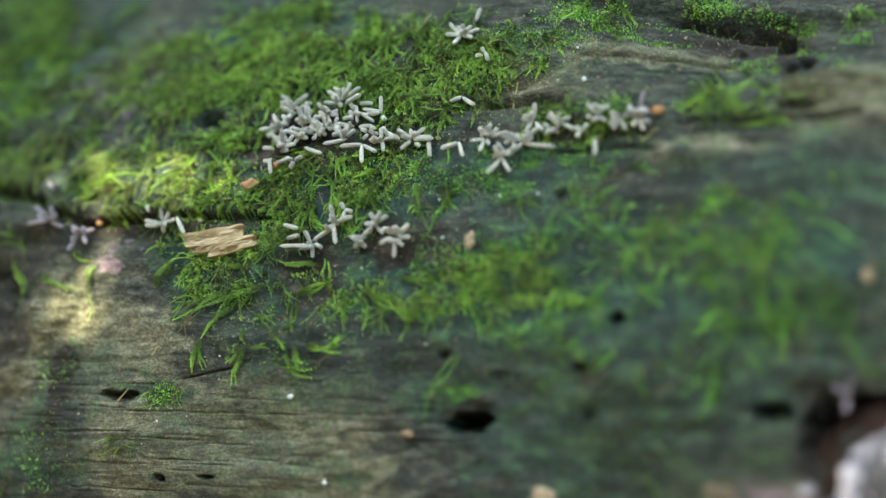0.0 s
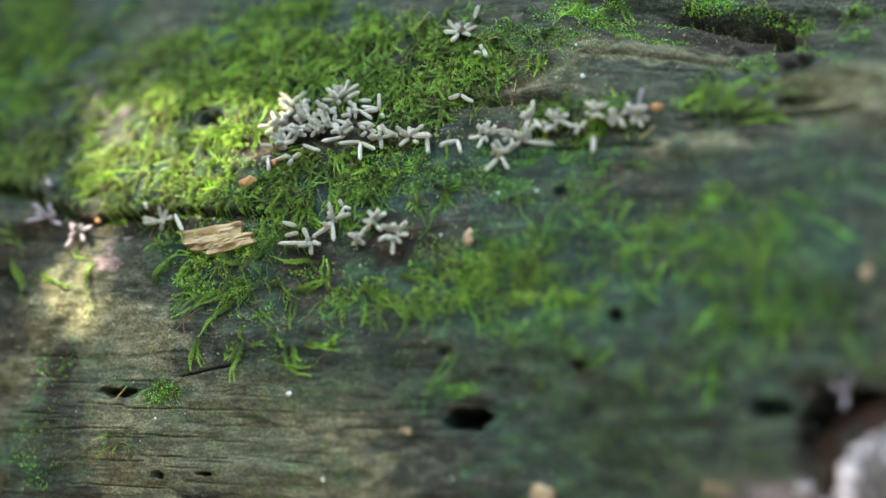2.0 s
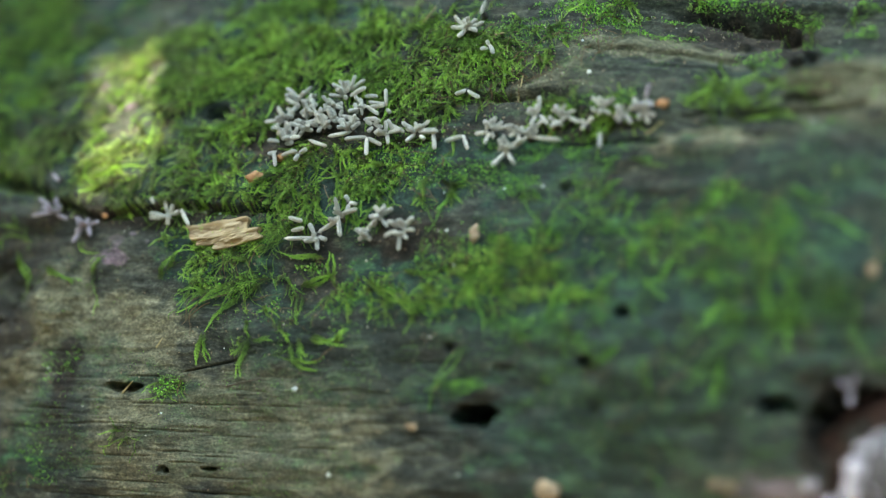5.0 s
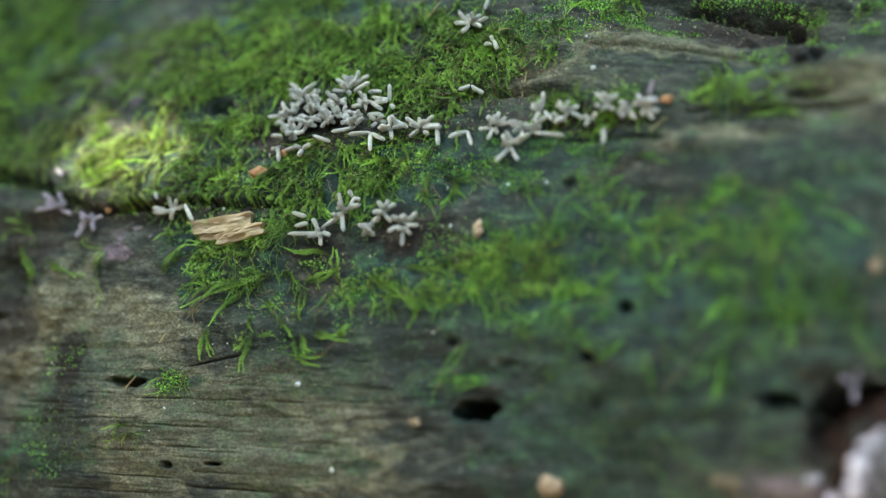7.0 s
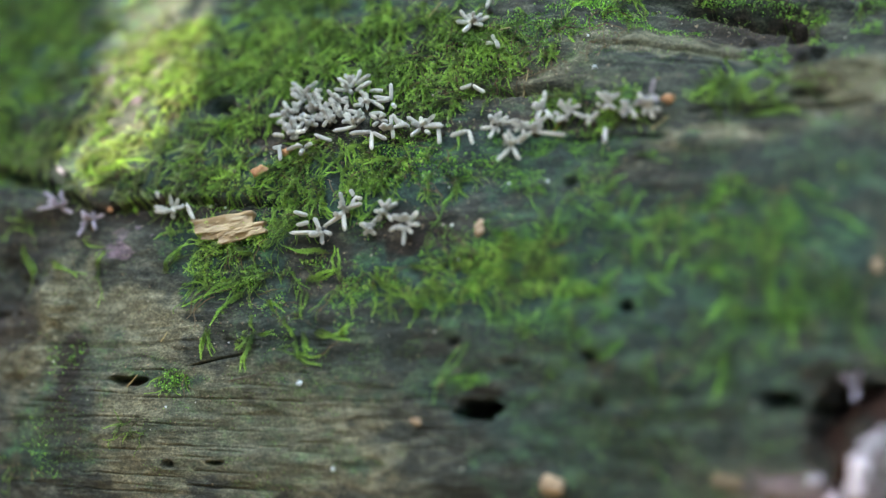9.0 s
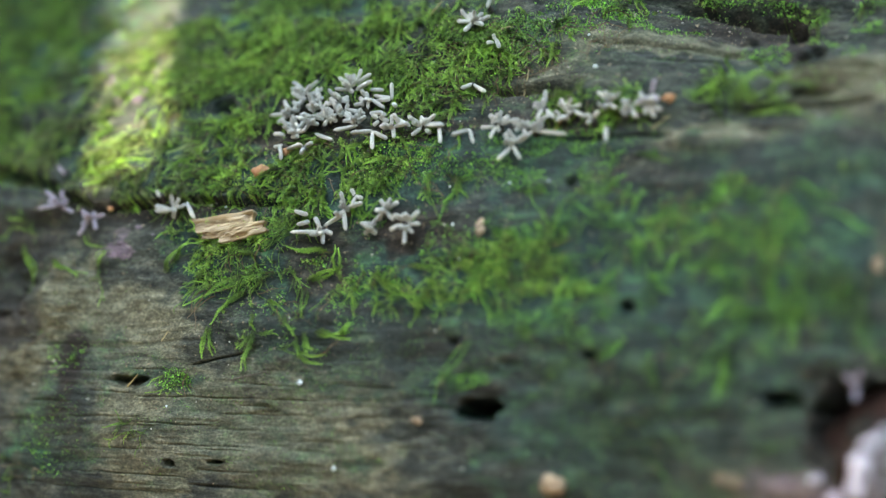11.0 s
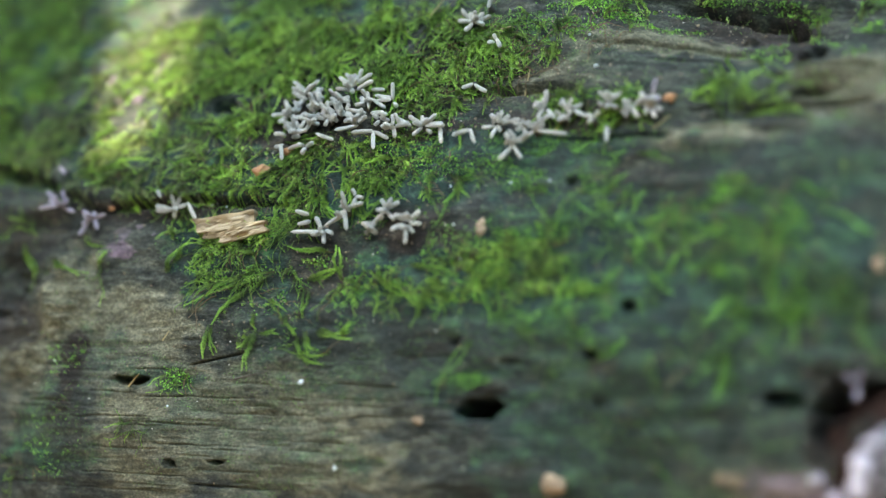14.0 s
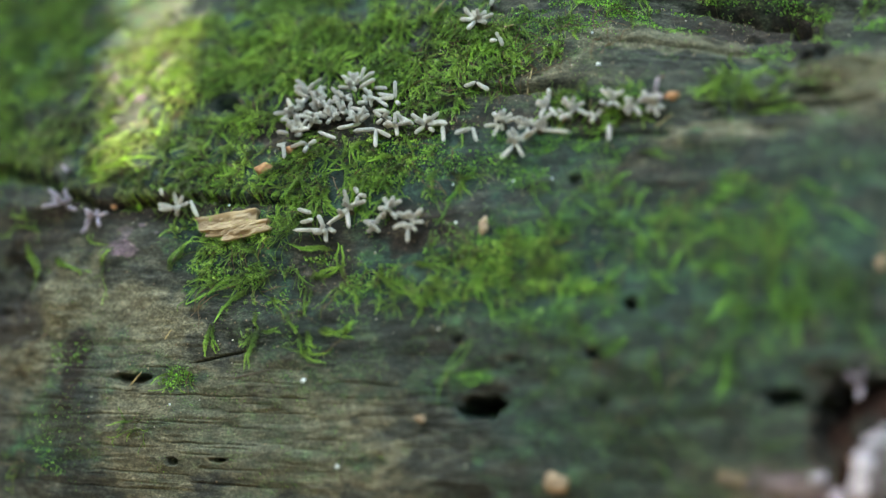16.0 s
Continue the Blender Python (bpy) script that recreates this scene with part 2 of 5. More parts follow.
SLOTS = (  # u from, u to, v, half width, depth, slope
    (0.5, 12, 20.3, 0.45, 1.8, -0.03), (-36.6, -26, -20.6, 0.08, 0.5, 0), (-47, -29.5, -26.5, 0.08, 0.45, 0),
    (-37.5, -19.5, -17.6, 0.08, 0.5, 0.01), (-30.5, -18, -27.3, 0.09, 0.5, 0), (-45, -37, -17.3, 0.09, 0.4, 0),
    (-30.7, -22.4, -14, 0.11, 0.7, 0.22), (32.5, 45.5, 21, 0.4, 1.6, 0), (10.6, 28.6, 26.9, 0.25, 0.9, -0.02), (18.4, 31.4, 24.5, 0.2, 0.8, 0), (24, 46, 16.4, 0.25, 1, 0.01), (10, 24, 13.4, 0.25, 0.8, 0), (-50, -34, -28.4, 0.09, 0.45, 0),
    (-26, -14, -19.2, 0.09, 0.35, 0), (-24, -16, -15.9, 0.09, 0.35, 0), (-44, -33, -23.6, 0.09, 0.35, 0))


HAIRLINES = [(RNG.uniform(-60, 0), RNG.uniform(2, 9), RNG.uniform(-31, -9.5), RNG.uniform(0.06, 0.30)) for _ in range(120)]


def ledge_line(u):
    return 5.2 + 5.5 * (1 - step(-64, -46, u)) + 0.9 * step(-31, -24, u) + 0.3 * np.sin(u / 7.0) + 0.5 * value_noise(u / 3.0, u * 0, 5) + 0.35 * value_noise(u / 1.1, u * 0, 7)


def height(u, v):
    """How far the surface stands out from the round of the log."""
    u, v = np.broadcast_arrays(np.asarray(u, float), np.asarray(v, float))
    h = 0.9 * value_noise(u / 22, v / 11, 1) + 0.45 * value_noise(u / 8, v / 4, 2)
    h = h + 0.28 * value_noise(u / 2.8, v / 1.6, 14) + 0.13 * value_noise(u / 7, v / 1.1, 3) + 0.08 * value_noise(u / 2.5, v / 0.45, 4) + 0.07 * value_noise(u / 0.9, v / 0.6, 6)
    # the upper side falls back towards the near end
    h = h - 5.0 * step(8, 32, u) * step(18, 30, v)
    # the loose upper layer on the far half of the log, with the dark gap under its lip
    far = 1 - step(-36, -17, u)
    line = ledge_line(u)
    h = h + far * (0.8 * step(-0.15, 0.25, v - line) * np.exp(-np.maximum(v - line, 0) / 9.0))
    gap = np.exp(-(((v - line + 0.45) / (0.2 + 0.16 * far + 0.4 * (1 - step(-58, -50, u)))) ** 2)) * (1 - step(-24, -15, u)) * (0.62 + 0.38 * value_noise(u / 2.6, v / 2, 13))
    h = h - gap * (0.9 + 1.5 * far)
    # broken end at the far lower side
    h = h - 1.6 * (1 - step(-58, -50, u + 1.5 * value_noise(v / 3, v * 0, 8))) * (1 - step(2, 6, v))
    wob = 0.5 * value_noise(u / 1.3, v / 0.9, 9) + 0.35 * value_noise(u / 0.5, v / 0.4, 10)
    for cu, cv, ru, rv, depth in HOLES:
        d = np.sqrt(((u - cu) / ru) ** 2 + ((v - cv) / rv) ** 2) + wob * 0.5
        h = h - depth * (1 - step(0.55, 1.05, d))
    for cu, cv, ru, rv, rise in BUMPS:
        d = np.sqrt(((u - cu) / ru) ** 2 + ((v - cv) / rv) ** 2) + wob * 0.25
        h = h + rise * (1 - step(0.35, 1.25, d))
    for a, b, cv, half, depth, slope in SLOTS:
        mid = cv + slope * (u - a) + 0.12 * value_noise(u / 2.0, u * 0 + cv, 11)
        h = h - depth * (0.65 if cv < -14 else 1.0) * np.exp(-((v - mid) / half) ** 2) * step(a - 0.5, a + 2, u) * (1 - step(b - 2, b + 0.5, u))
    # short hairline cracks along the grain of the bare lower side
    h = np.array(h)
    bare = (v < -8.5) & (v > -33) & (u < 8) & (u > -62)
    if np.any(bare):
        bu, bv = u[bare], v[bare]
        dig = np.zeros_like(bu)
        for a, long, cv, depth in HAIRLINES:
            near = np.abs(bv - cv) < 0.6
            mid = cv + 0.05 * value_noise(bu[near] / 2.5, bu[near] * 0 + cv, 12)
            dig[near] += depth * np.exp(-((bv[near] - mid) / 0.085) ** 2) * step(a, a + 1.2, bu[near]) * (1 - step(a + long - 1.2, a + long, bu[near]))
        h[bare] -= dig
    return h


def on_log(u, v, lift=0.0):
    """Places in millimetres, lift above the surface."""
    turn = MIDDLE + np.asarray(v, float) / RADIUS
    rad = RADIUS + height(u, v) + lift
    return np.stack(np.broadcast_arrays(np.asarray(u, float), -rad * np.cos(turn), AXIS_Z + rad * np.sin(turn)), -1)


def axes(v):
    """Along the log, up round it, and out of it, at v."""
    turn = MIDDLE + v / RADIUS
    return np.array((1.0, 0, 0)), np.array((0, math.sin(turn), math.cos(turn))), np.array((0, -math.cos(turn), math.sin(turn)))


# ---- building helpers ----
def mesh_object(name, verts, faces, mat, smooth=True, parent=None):
    data = bpy.data.meshes.new(name)
    verts = np.asarray(verts, np.float32)
    data.vertices.add(len(verts))
    data.vertices.foreach_set("co", verts.ravel())
    faces = np.asarray(faces, np.int32)
    count, sides = faces.shape
    data.loops.add(count * sides)
    data.loops.foreach_set("vertex_index", faces.ravel())
    data.polygons.add(count)
    data.polygons.foreach_set("loop_start", np.arange(0, count * sides, sides, dtype=np.int32))
    data.polygons.foreach_set("use_smooth", np.full(count, smooth))
    data.update(calc_edges=True)
    data.materials.append(mat)
    ob = new(name, data)
    ob.parent = parent
    return ob


def part(name, bm, mat, parent, label=""):
    data = bpy.data.meshes.new(name)
    bm.to_mesh(data)
    bm.free()
    for face in data.polygons:
        face.use_smooth = True
    data.materials.append(mat)
    ob = new(name, data)
    ob.parent = parent
    return tagged(ob, label)


# ---- ground ----
def ground():
    lines = np.concatenate([-np.geomspace(400, 0.6, 30), np.linspace(-0.5, 0.5, 51), np.geomspace(0.6, 400, 30)])
    gx, gy = np.meshgrid(lines, lines, indexing="ij")
    near = np.exp(-(gx ** 2 + gy ** 2) / 4)
    gz = near * (0.012 * value_noise(gx * 12, gy * 12, 21) + 0.006 * value_noise(gx * 40, gy * 40, 22)) - 0.004
    n = len(lines)
    k = np.arange(n * n).reshape(n, n)
    faces = np.stack([k[:-1, :-1], k[1:, :-1], k[1:, 1:], k[:-1, 1:]], -1).reshape(-1, 4)
    ob = mesh_object("ground", np.stack([gx, gy, gz], -1).reshape(-1, 3), faces, EARTH)
    tagged(ob, "damp brown forest floor of earth and litter", "ground", kind="structure")


ground()


def forest():
    """An unseen ring of dark woods, added to block low sky light; tallest behind the camera."""
    a, b = 160, 24
    turn = np.linspace(0, 2 * math.pi, a, endpoint=False)[:, None]
    up = np.linspace(-0.1, 1, b)[None, :]
    rad = 7 + 1.2 * value_noise(turn * 9, up * 6, 51) + 0.7 * value_noise(turn * 27, up * 17, 52)
    tall = 6.4 + 1.8 * np.maximum(0, -np.sin(turn)) + 1.3 * value_noise(turn * 6, turn * 0, 53) + 0.8 * value_noise(turn * 19, turn * 0, 54)
    pts = np.stack(np.broadcast_arrays(rad * np.cos(turn), rad * np.sin(turn), up * tall), -1)
    k = np.arange(a * b).reshape(a, b)
    nxt = np.roll(k, -1, axis=0)
    faces = np.stack([k[:, :-1], k[:, 1:], nxt[:, 1:], nxt[:, :-1]], -1).reshape(-1, 4)
    ob = mesh_object("backdrop", pts.reshape(-1, 3), faces, WOODS, True)
    tagged(ob, "unseen ring of dark green woods blocking low sky light", "forest", kind="structure")


forest()

MOSS_PATCHES = (  # u, v, half length, half height, weight
    (-32.5, 28.3, 13.7, 11.3, 1), (-18.3, 29.3, 20.4, 6.9, 0.9), (-6.5, 21.4, 9.6, 5.1, 0.5), (23.3, 34.5, 14.5, 2.4, 0.3),
    (31.7, 21, 5.9, 4.6, 0.25), (10.6, 18.2, 8.2, 2, 0.45), (-43.5, 11.3, 10.8, 4, 0.95), (-67, 16.8, 8.5, 7, 0.7),
    (-29.6, 11, 7.9, 3.8, 0.75), (-15.7, 10.7, 11.2, 3.7, 0.6), (-25.6, -0.6, 8.4, 4.8, 0.8), (-20.4, -7.9, 8.9, 3.9, 0.3),
    (-3.7, -3.8, 11.1, 2.6, 0.5), (6.4, -3.1, 8.7, 3.8, 0.8), (21.9, 1.3, 9.4, 6.9, 0.4), (29.3, 5.7, 7.3, 3.2, 0.6),
)
MOSS_PATCHES += (
    (38, -0.5, 9.3, 6.5, 0.6), (22, -8.4, 6.8, 2.4, 0.3), (21.6, -18.3, 4.3, 3.4, 0.35), (34.3, -9.9, 6.4, 4, 0.25),
    (-50.4, -8.4, 4.2, 2, 0.15), (-58.3, -0.7, 5.2, 3.6, 0.5), (-54.9, -27.3, 5.1, 2.7, 0.4), (-56.4, 25.8, 12, 12.7, 0.3),
    (-17.5, 6.3, 3.7, 2.9, 0.75), (-8.4, 8, 9.4, 2.5, 0.5), (-33.1, -15, 3.5, 1.2, 0.6), (-35.6, -20.8, 3.1, 1.3, 0.3),
    (4.4, -13, 4.7, 3, 0.2), (-14.5, -12.9, 4.3, 2.2, 0.05), (-46.8, -2.1, 5, 2.8, 0.15), (45.1, -2.3, 4.5, 6.9, 0.2),
    (15.9, -10.9, 10.1, 3.5, 0.2), (-72, 30, 14, 14, 0.9), (-41, 8.3, 9, 2.2, 0.9), (-57, 11, 9, 3, 0.6),
)


# ---- the log ----
def log():
    us = np.concatenate([np.linspace(-460, -90, 60), np.linspace(-89.5, 62, 520), np.linspace(63, 420, 60)])
    turn = 2 * math.pi * RADIUS
    vs = np.concatenate([np.linspace(-40, -31, 20), np.linspace(-30.9, -9, 190), np.linspace(-8.85, 52, 250), np.linspace(54, turn - 42, 110)])
    uu, vv = np.meshgrid(us, vs, indexing="ij")
    pts = on_log(uu, vv)
    a, b = len(us), len(vs)
    k = np.arange(a * b).reshape(a, b)
    nxt = np.roll(k, -1, axis=1)
    faces = np.stack([k[:-1], k[1:], nxt[1:], nxt[:-1]], -1).reshape(-1, 4)
    flat = pts.reshape(-1, 3)
    ends = len(flat) + np.arange(2)
    flat = np.concatenate([flat, [(-460, 0, AXIS_Z), (420, 0, AXIS_Z)]])
    thing = tagged(new("fallen_log"), "mossy rotting fallen log of grey-brown weathered wood, lying on earth", "log")
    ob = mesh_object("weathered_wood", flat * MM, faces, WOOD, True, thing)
    for e in ends:
        ring = k[0] if e == ends[0] else k[-1]
        tri = np.stack([np.full(b, 0), np.arange(1, b + 1), np.roll(np.arange(1, b + 1), -1)], -1)
        if e == ends[0]:
            tri = tri[:, ::-1]
        mesh_object("sawn_end", np.concatenate([flat[e:e + 1], flat[ring]]) * MM, tri, WOOD, False, thing)
    masks = {
        "film": np.clip(0.5 * blobs(uu, vv, [(x, y, p * 1.25, q * 1.35, w) for x, y, p, q, w in MOSS_PATCHES]) + blobs(uu, vv, FILM_SHEEN), 0, 1),
        "pale": np.clip(blobs(uu, vv, PALE), 0, 1), "soil_shade": np.clip(blobs(uu, vv, SOIL_SHADE), 0, 1), "blush": blobs(uu, vv, BLUSH)}
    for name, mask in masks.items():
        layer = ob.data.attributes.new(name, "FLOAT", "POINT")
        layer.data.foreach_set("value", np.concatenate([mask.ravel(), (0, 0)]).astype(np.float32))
    return thing


# green film; the near lower patch also paints in bluish sky sheen
FILM_SHEEN = ((4, 13, 20, 5, 0.6), (-70, 28, 18, 18, 0.45), (14, -6, 36, 13, 0.52), (-43, 27, 30, 16, 0.3), (26, -18, 28, 11, 0.55), (36, 6, 20, 8, 0.5), (-25, -2, 12, 7, 0.7), (-10, 7, 16, 5, 0.6), (-50, -22, 8, 8, 0.5), (-44, -13, 7, 3, 0.35), (-22, -22, 14, 8, 0.3), (13.7, 25.4, 16, 6, 0.2), (31.6, 20.5, 20, 10, 0.15))
PALE = ((4, 23, 10, 5, 0.35), (-20, -24, 26, 8, 0.12), (-38, -8.5, 12, 5, 0.5), (-51, 27, 6.5, 14, 0.3), (-54.5, -12.5, 4.5, 4, 0.6), (-48.5, -6, 4, 5.5, 0.85), (21.0, 27.8, 8.5, 1.8, 0.85), (41.5, 20.8, 6.5, 2.4, 0.95), (-18, -22, 18, 8, 0.43), (-40, -12, 12, 7, 0.22), (38, -25, 11, 4, 0.35), (-50, 30, 9, 7, 0.3), (-53, 22, 7, 5, 0.25), (-50, -8, 6, 9, 0.3), (-54, -15, 8, 9, 0.27), (-31, -21, 15, 9, 0.42), (18.7, 27.6, 12, 2.5, 0.5), (43.6, 20.5, 8, 6, 0.32), (28, 13, 8, 2, 0.5),
        (-46, 14, 5, 4, 0.5), (34, -24, 7, 4, 0.35), (-45, 30, 8, 4, 0.3))
# brown earth; some patches paint shade in hollows, under fungi, on the near underside
SOIL_SHADE = ((-50, 22, 7, 9, 0.5), (-47.6, -15, 1.8, 4.5, 0.9), (-60.5, -4.5, 4, 4.5, 0.45), (29.6, 32.8, 5, 3, 1), (34, 27.2, 2, 3, 1), (-25, -5, 6, 4, 0.5), (44, -19, 3, 4, 0.9), (-57, 1, 8, 4, 0.7), (-48, 2, 5, 2, 0.5), (-6, 23, 14, 8, 0.6), (-58, -9, 5, 4, 0.8), (-2, 2.5, 7, 3, 0.9), (-20, 15, 8, 4, 0.95), (-10, 15.5, 8, 2.5, 0.9), (-45, 4.6, 14, 1.2, 0.9), (10, 16, 14, 2, 0.8),
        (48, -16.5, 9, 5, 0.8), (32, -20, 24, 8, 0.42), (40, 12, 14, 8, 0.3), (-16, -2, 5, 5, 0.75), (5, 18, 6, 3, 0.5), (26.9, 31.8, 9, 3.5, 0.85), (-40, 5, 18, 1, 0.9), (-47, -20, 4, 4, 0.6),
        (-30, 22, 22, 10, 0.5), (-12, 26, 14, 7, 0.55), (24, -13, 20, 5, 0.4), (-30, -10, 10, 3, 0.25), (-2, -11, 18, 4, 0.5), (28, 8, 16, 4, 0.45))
BLUSH = ((-49, 32, 6, 7, 0.8), (-43.8, 1.4, 3.0, 1.4, 0.75), (-52, -9, 4, 6, 0.55), (42, -24.5, 9, 3.5, 0.95), (-51, 26, 9, 8, 0.8), (-43.4, -0.4, 2.8, 1.6, 1.0), (-47, 18, 4, 1.6, 0.7), (49, -23, 4, 3, 0.8))
log()


# ---- moss ----
def leaflets(base, ahead, side, up, length, width):
    """Small pointed leaves, one quad each, from arrays of places and directions."""
    mid = base + (ahead * 0.45 + up * 0.12) * length[:, None]
    tip = base + (ahead + up * 0.05) * length[:, None]
    left, right = mid + side * width[:, None] / 2, mid - side * width[:, None] / 2
    return np.stack([base, right, tip, left], 1)


def unit(a):
    return a / np.maximum(np.linalg.norm(a, axis=-1, keepdims=True), 1e-9)


def strand_path(u, v, heading, length, curl, rise, leaf, rng, lush=0.0):
    """The way of one creeping shoot over the wood: u, v and lift along it."""
    n = max(7, int(length / 0.13))
    s = np.linspace(0, 1, n)
    angle = heading + curl * s + 0.25 * np.sin(s * 7 + rng.uniform(0, 6))
    pu = u + np.concatenate([[0], np.cumsum(np.cos(angle[1:]))]) * length / n
    pv = v + np.concatenate([[0], np.cumsum(np.sin(angle[1:]))]) * length / n
    lift = 0.12 + rise * np.sin(np.pi * (0.15 + 0.75 * s)) + 0.1 * rng.standard_normal()
    return pu, pv, lift, leaf, lush


def strand(pts, v, leaf, rng, lush=0.0):
    """One creeping shoot: a stem along the wood with overlapping leaves on three sides."""
    n = len(pts)
    s = np.linspace(0, 1, n)
    along = unit(np.gradient(pts, axis=0))
    _, _, out = axes(v)
    side = unit(np.cross(along, out))
    out = np.cross(side, along)
    quads = []
    taper = np.clip(1.25 - 0.9 * s, 0.35, 1) * np.clip(s * 6 + 0.4, 0, 1)
    for k in (-1, -0.45, 0, 0.45, 1):
        jitter = rng.normal(0, 0.26, (n, 3))
        ahead = unit(along * 0.8 + side * (0.85 * k) + out * (0.62 - 0.55 * abs(k)) + jitter)
        across = unit(np.cross(ahead, out + 0.2 * jitter))
        quads.append(leaflets(pts, ahead, across, out, leaf * taper * rng.uniform(0.65, 1.15, n), leaf * 0.25 * taper))
    quads = np.concatenate(quads)
    w = 0.05
    stem = np.stack([pts[:-1] - side[:-1] * w, pts[:-1] + side[:-1] * w, pts[1:] + side[1:] * w, pts[1:] - side[1:] * w], 1)
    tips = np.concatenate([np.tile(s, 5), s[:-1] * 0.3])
    shade = np.clip(rng.uniform(lush, 1) + rng.normal(0, 0.2, len(tips)), 0, 1)
    return np.concatenate([quads, stem]), tips, shade


def strands(paths, rng):
    pts = on_log(*(np.concatenate([p[k] for p in paths]) for k in range(3)))
    cuts = np.cumsum([len(p[0]) for p in paths])[:-1]
    return [strand(x, p[1][0], p[3], rng, p[4]) for x, p in zip(np.split(pts, cuts), paths)]


def tuft(foot, v, tall, rng):
    """One upright shoot of the low turf, a spray of leaves on a short leaning stem."""
    e1, e2, out = axes(v)
    lean = out + 0.55 * (e1 * rng.normal() + e2 * (rng.normal() - 0.4))
    lean = lean / np.linalg.norm(lean)
    n = int(rng.integers(8, 13))
    s = np.linspace(0.2, 1, n)
    pts = foot + lean * (tall * s)[:, None]
    around = rng.uniform(0, 6.28) + np.arange(n) * 2.4
    flat1 = unit(np.cross(lean, (0.3, 0.9, 0.2)))
    flat2 = np.cross(lean, flat1)
    ahead = unit(flat1 * np.cos(around)[:, None] + flat2 * np.sin(around)[:, None] + lean * 0.6)
    across = unit(np.cross(ahead, lean))
    size = 0.33 * (1.15 - 0.5 * s) * rng.uniform(0.7, 1.3)
    return leaflets(pts, ahead, across, np.broadcast_to(lean, pts.shape), size, size * 0.36), s, np.clip(rng.uniform() + rng.normal(0, 0.12, n), 0, 1)


def root(u, v, rng):
    """A thin wavy three-sided stem over the wood, as quads."""
    n = 9
    s = np.linspace(0, 1, n)
    long, angle = rng.uniform(1.5, 5.0), rng.uniform(0, 6.28) + np.cumsum(rng.normal(0, 0.28, n))
    pts = on_log(u + np.cumsum(np.cos(angle)) * long / n, v + np.cumsum(np.sin(angle)) * long / n, 0.1 + rng.uniform(0.1, 0.9) * np.sin(np.pi * s))
    along = unit(np.gradient(pts, axis=0))
    out = np.broadcast_to(axes(v)[2], pts.shape)
    side = unit(np.cross(along, out))
    up = np.cross(side, along)
    thick = rng.uniform(0.04, 0.085) * (1.1 - 0.6 * s)[:, None]
    rails = [pts + thick * (side * math.cos(a) + up * math.sin(a)) for a in (0.0, 2.094, 4.189)]
    return np.concatenate([np.stack([p[:-1], p[1:], q[1:], q[:-1]], 1) for p, q in zip(rails, rails[1:] + rails[:1])])


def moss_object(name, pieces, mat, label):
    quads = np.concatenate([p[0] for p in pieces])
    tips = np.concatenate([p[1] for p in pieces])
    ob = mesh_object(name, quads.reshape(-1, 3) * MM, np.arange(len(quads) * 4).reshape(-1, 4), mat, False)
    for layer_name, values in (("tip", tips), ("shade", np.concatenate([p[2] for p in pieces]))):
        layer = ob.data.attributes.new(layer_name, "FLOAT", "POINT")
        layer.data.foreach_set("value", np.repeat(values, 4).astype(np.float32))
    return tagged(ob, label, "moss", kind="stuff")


def scatter(count, rng, patches, power=1.0, clear=1.9):
    """Places on the seen side of the log, as dense as the moss patches are, in clumps with gaps."""
    u, v = rng.uniform(-88, 60, count * 8), rng.uniform(-32, 50, count * 8)
    dens = blobs(u, v, patches) ** power
    dens = dens * step(-0.35, 0.5, value_noise(u / 2.2, v / 1.5, 41) + 0.6 * value_noise(u / 9, v / 5, 42) + 0.1)
    for cu, cv, ru, rv, _ in HOLES:
        dens = dens * (((u - cu) / ru) ** 2 + ((v - cv) / rv) ** 2 > clear)
    keep = rng.uniform(0, 1, count * 8) < dens
    return u[keep][:count], v[keep][:count]


NAMED_STRANDS = (  # from u, v to u, v
    (-24.9, -3.5, -32, -7.7), (-24.2, -5.2, -28.1, -9.5), (-28.1, -9.5, -26.8, -13.1), (-28.4, -9.5, -28.5, -13.4), (-22.7, -8.1, -21.8, -10.1), (-21.9, -9.7, -23, -14.2),
    (-21.4, -10.2, -18.6, -10), (-22.1, -10.7, -23.9, -12.3), (-21, -6.1, -18.4, -8.1), (-18.4, -8.1, -16.6, -10.6), (-16.6, -10.3, -15.9, -12.8), (-15.9, -9.9, -14.8, -12.4),
    (-16.3, -12.5, -12.7, -13), (-16.4, -4.8, -16.1, -8.7), (-16.9, -4.1, -12.1, -2.8), (-10.8, -10.5, -10, -8.6), (13.8, 5.5, 17.1, 3.4), (20, 3.4, 21.4, 1.7),
    (21.4, 1.7, 23.5, -2.8), (20.5, 3.4, 21.9, 7.5), (21.5, 2.6, 24.7, 3.8), (24.7, 3.8, 27.5, 3.4), (21.8, 1.9, 23.2, -0.4), (24, -3.2, 25.9, -3),
)
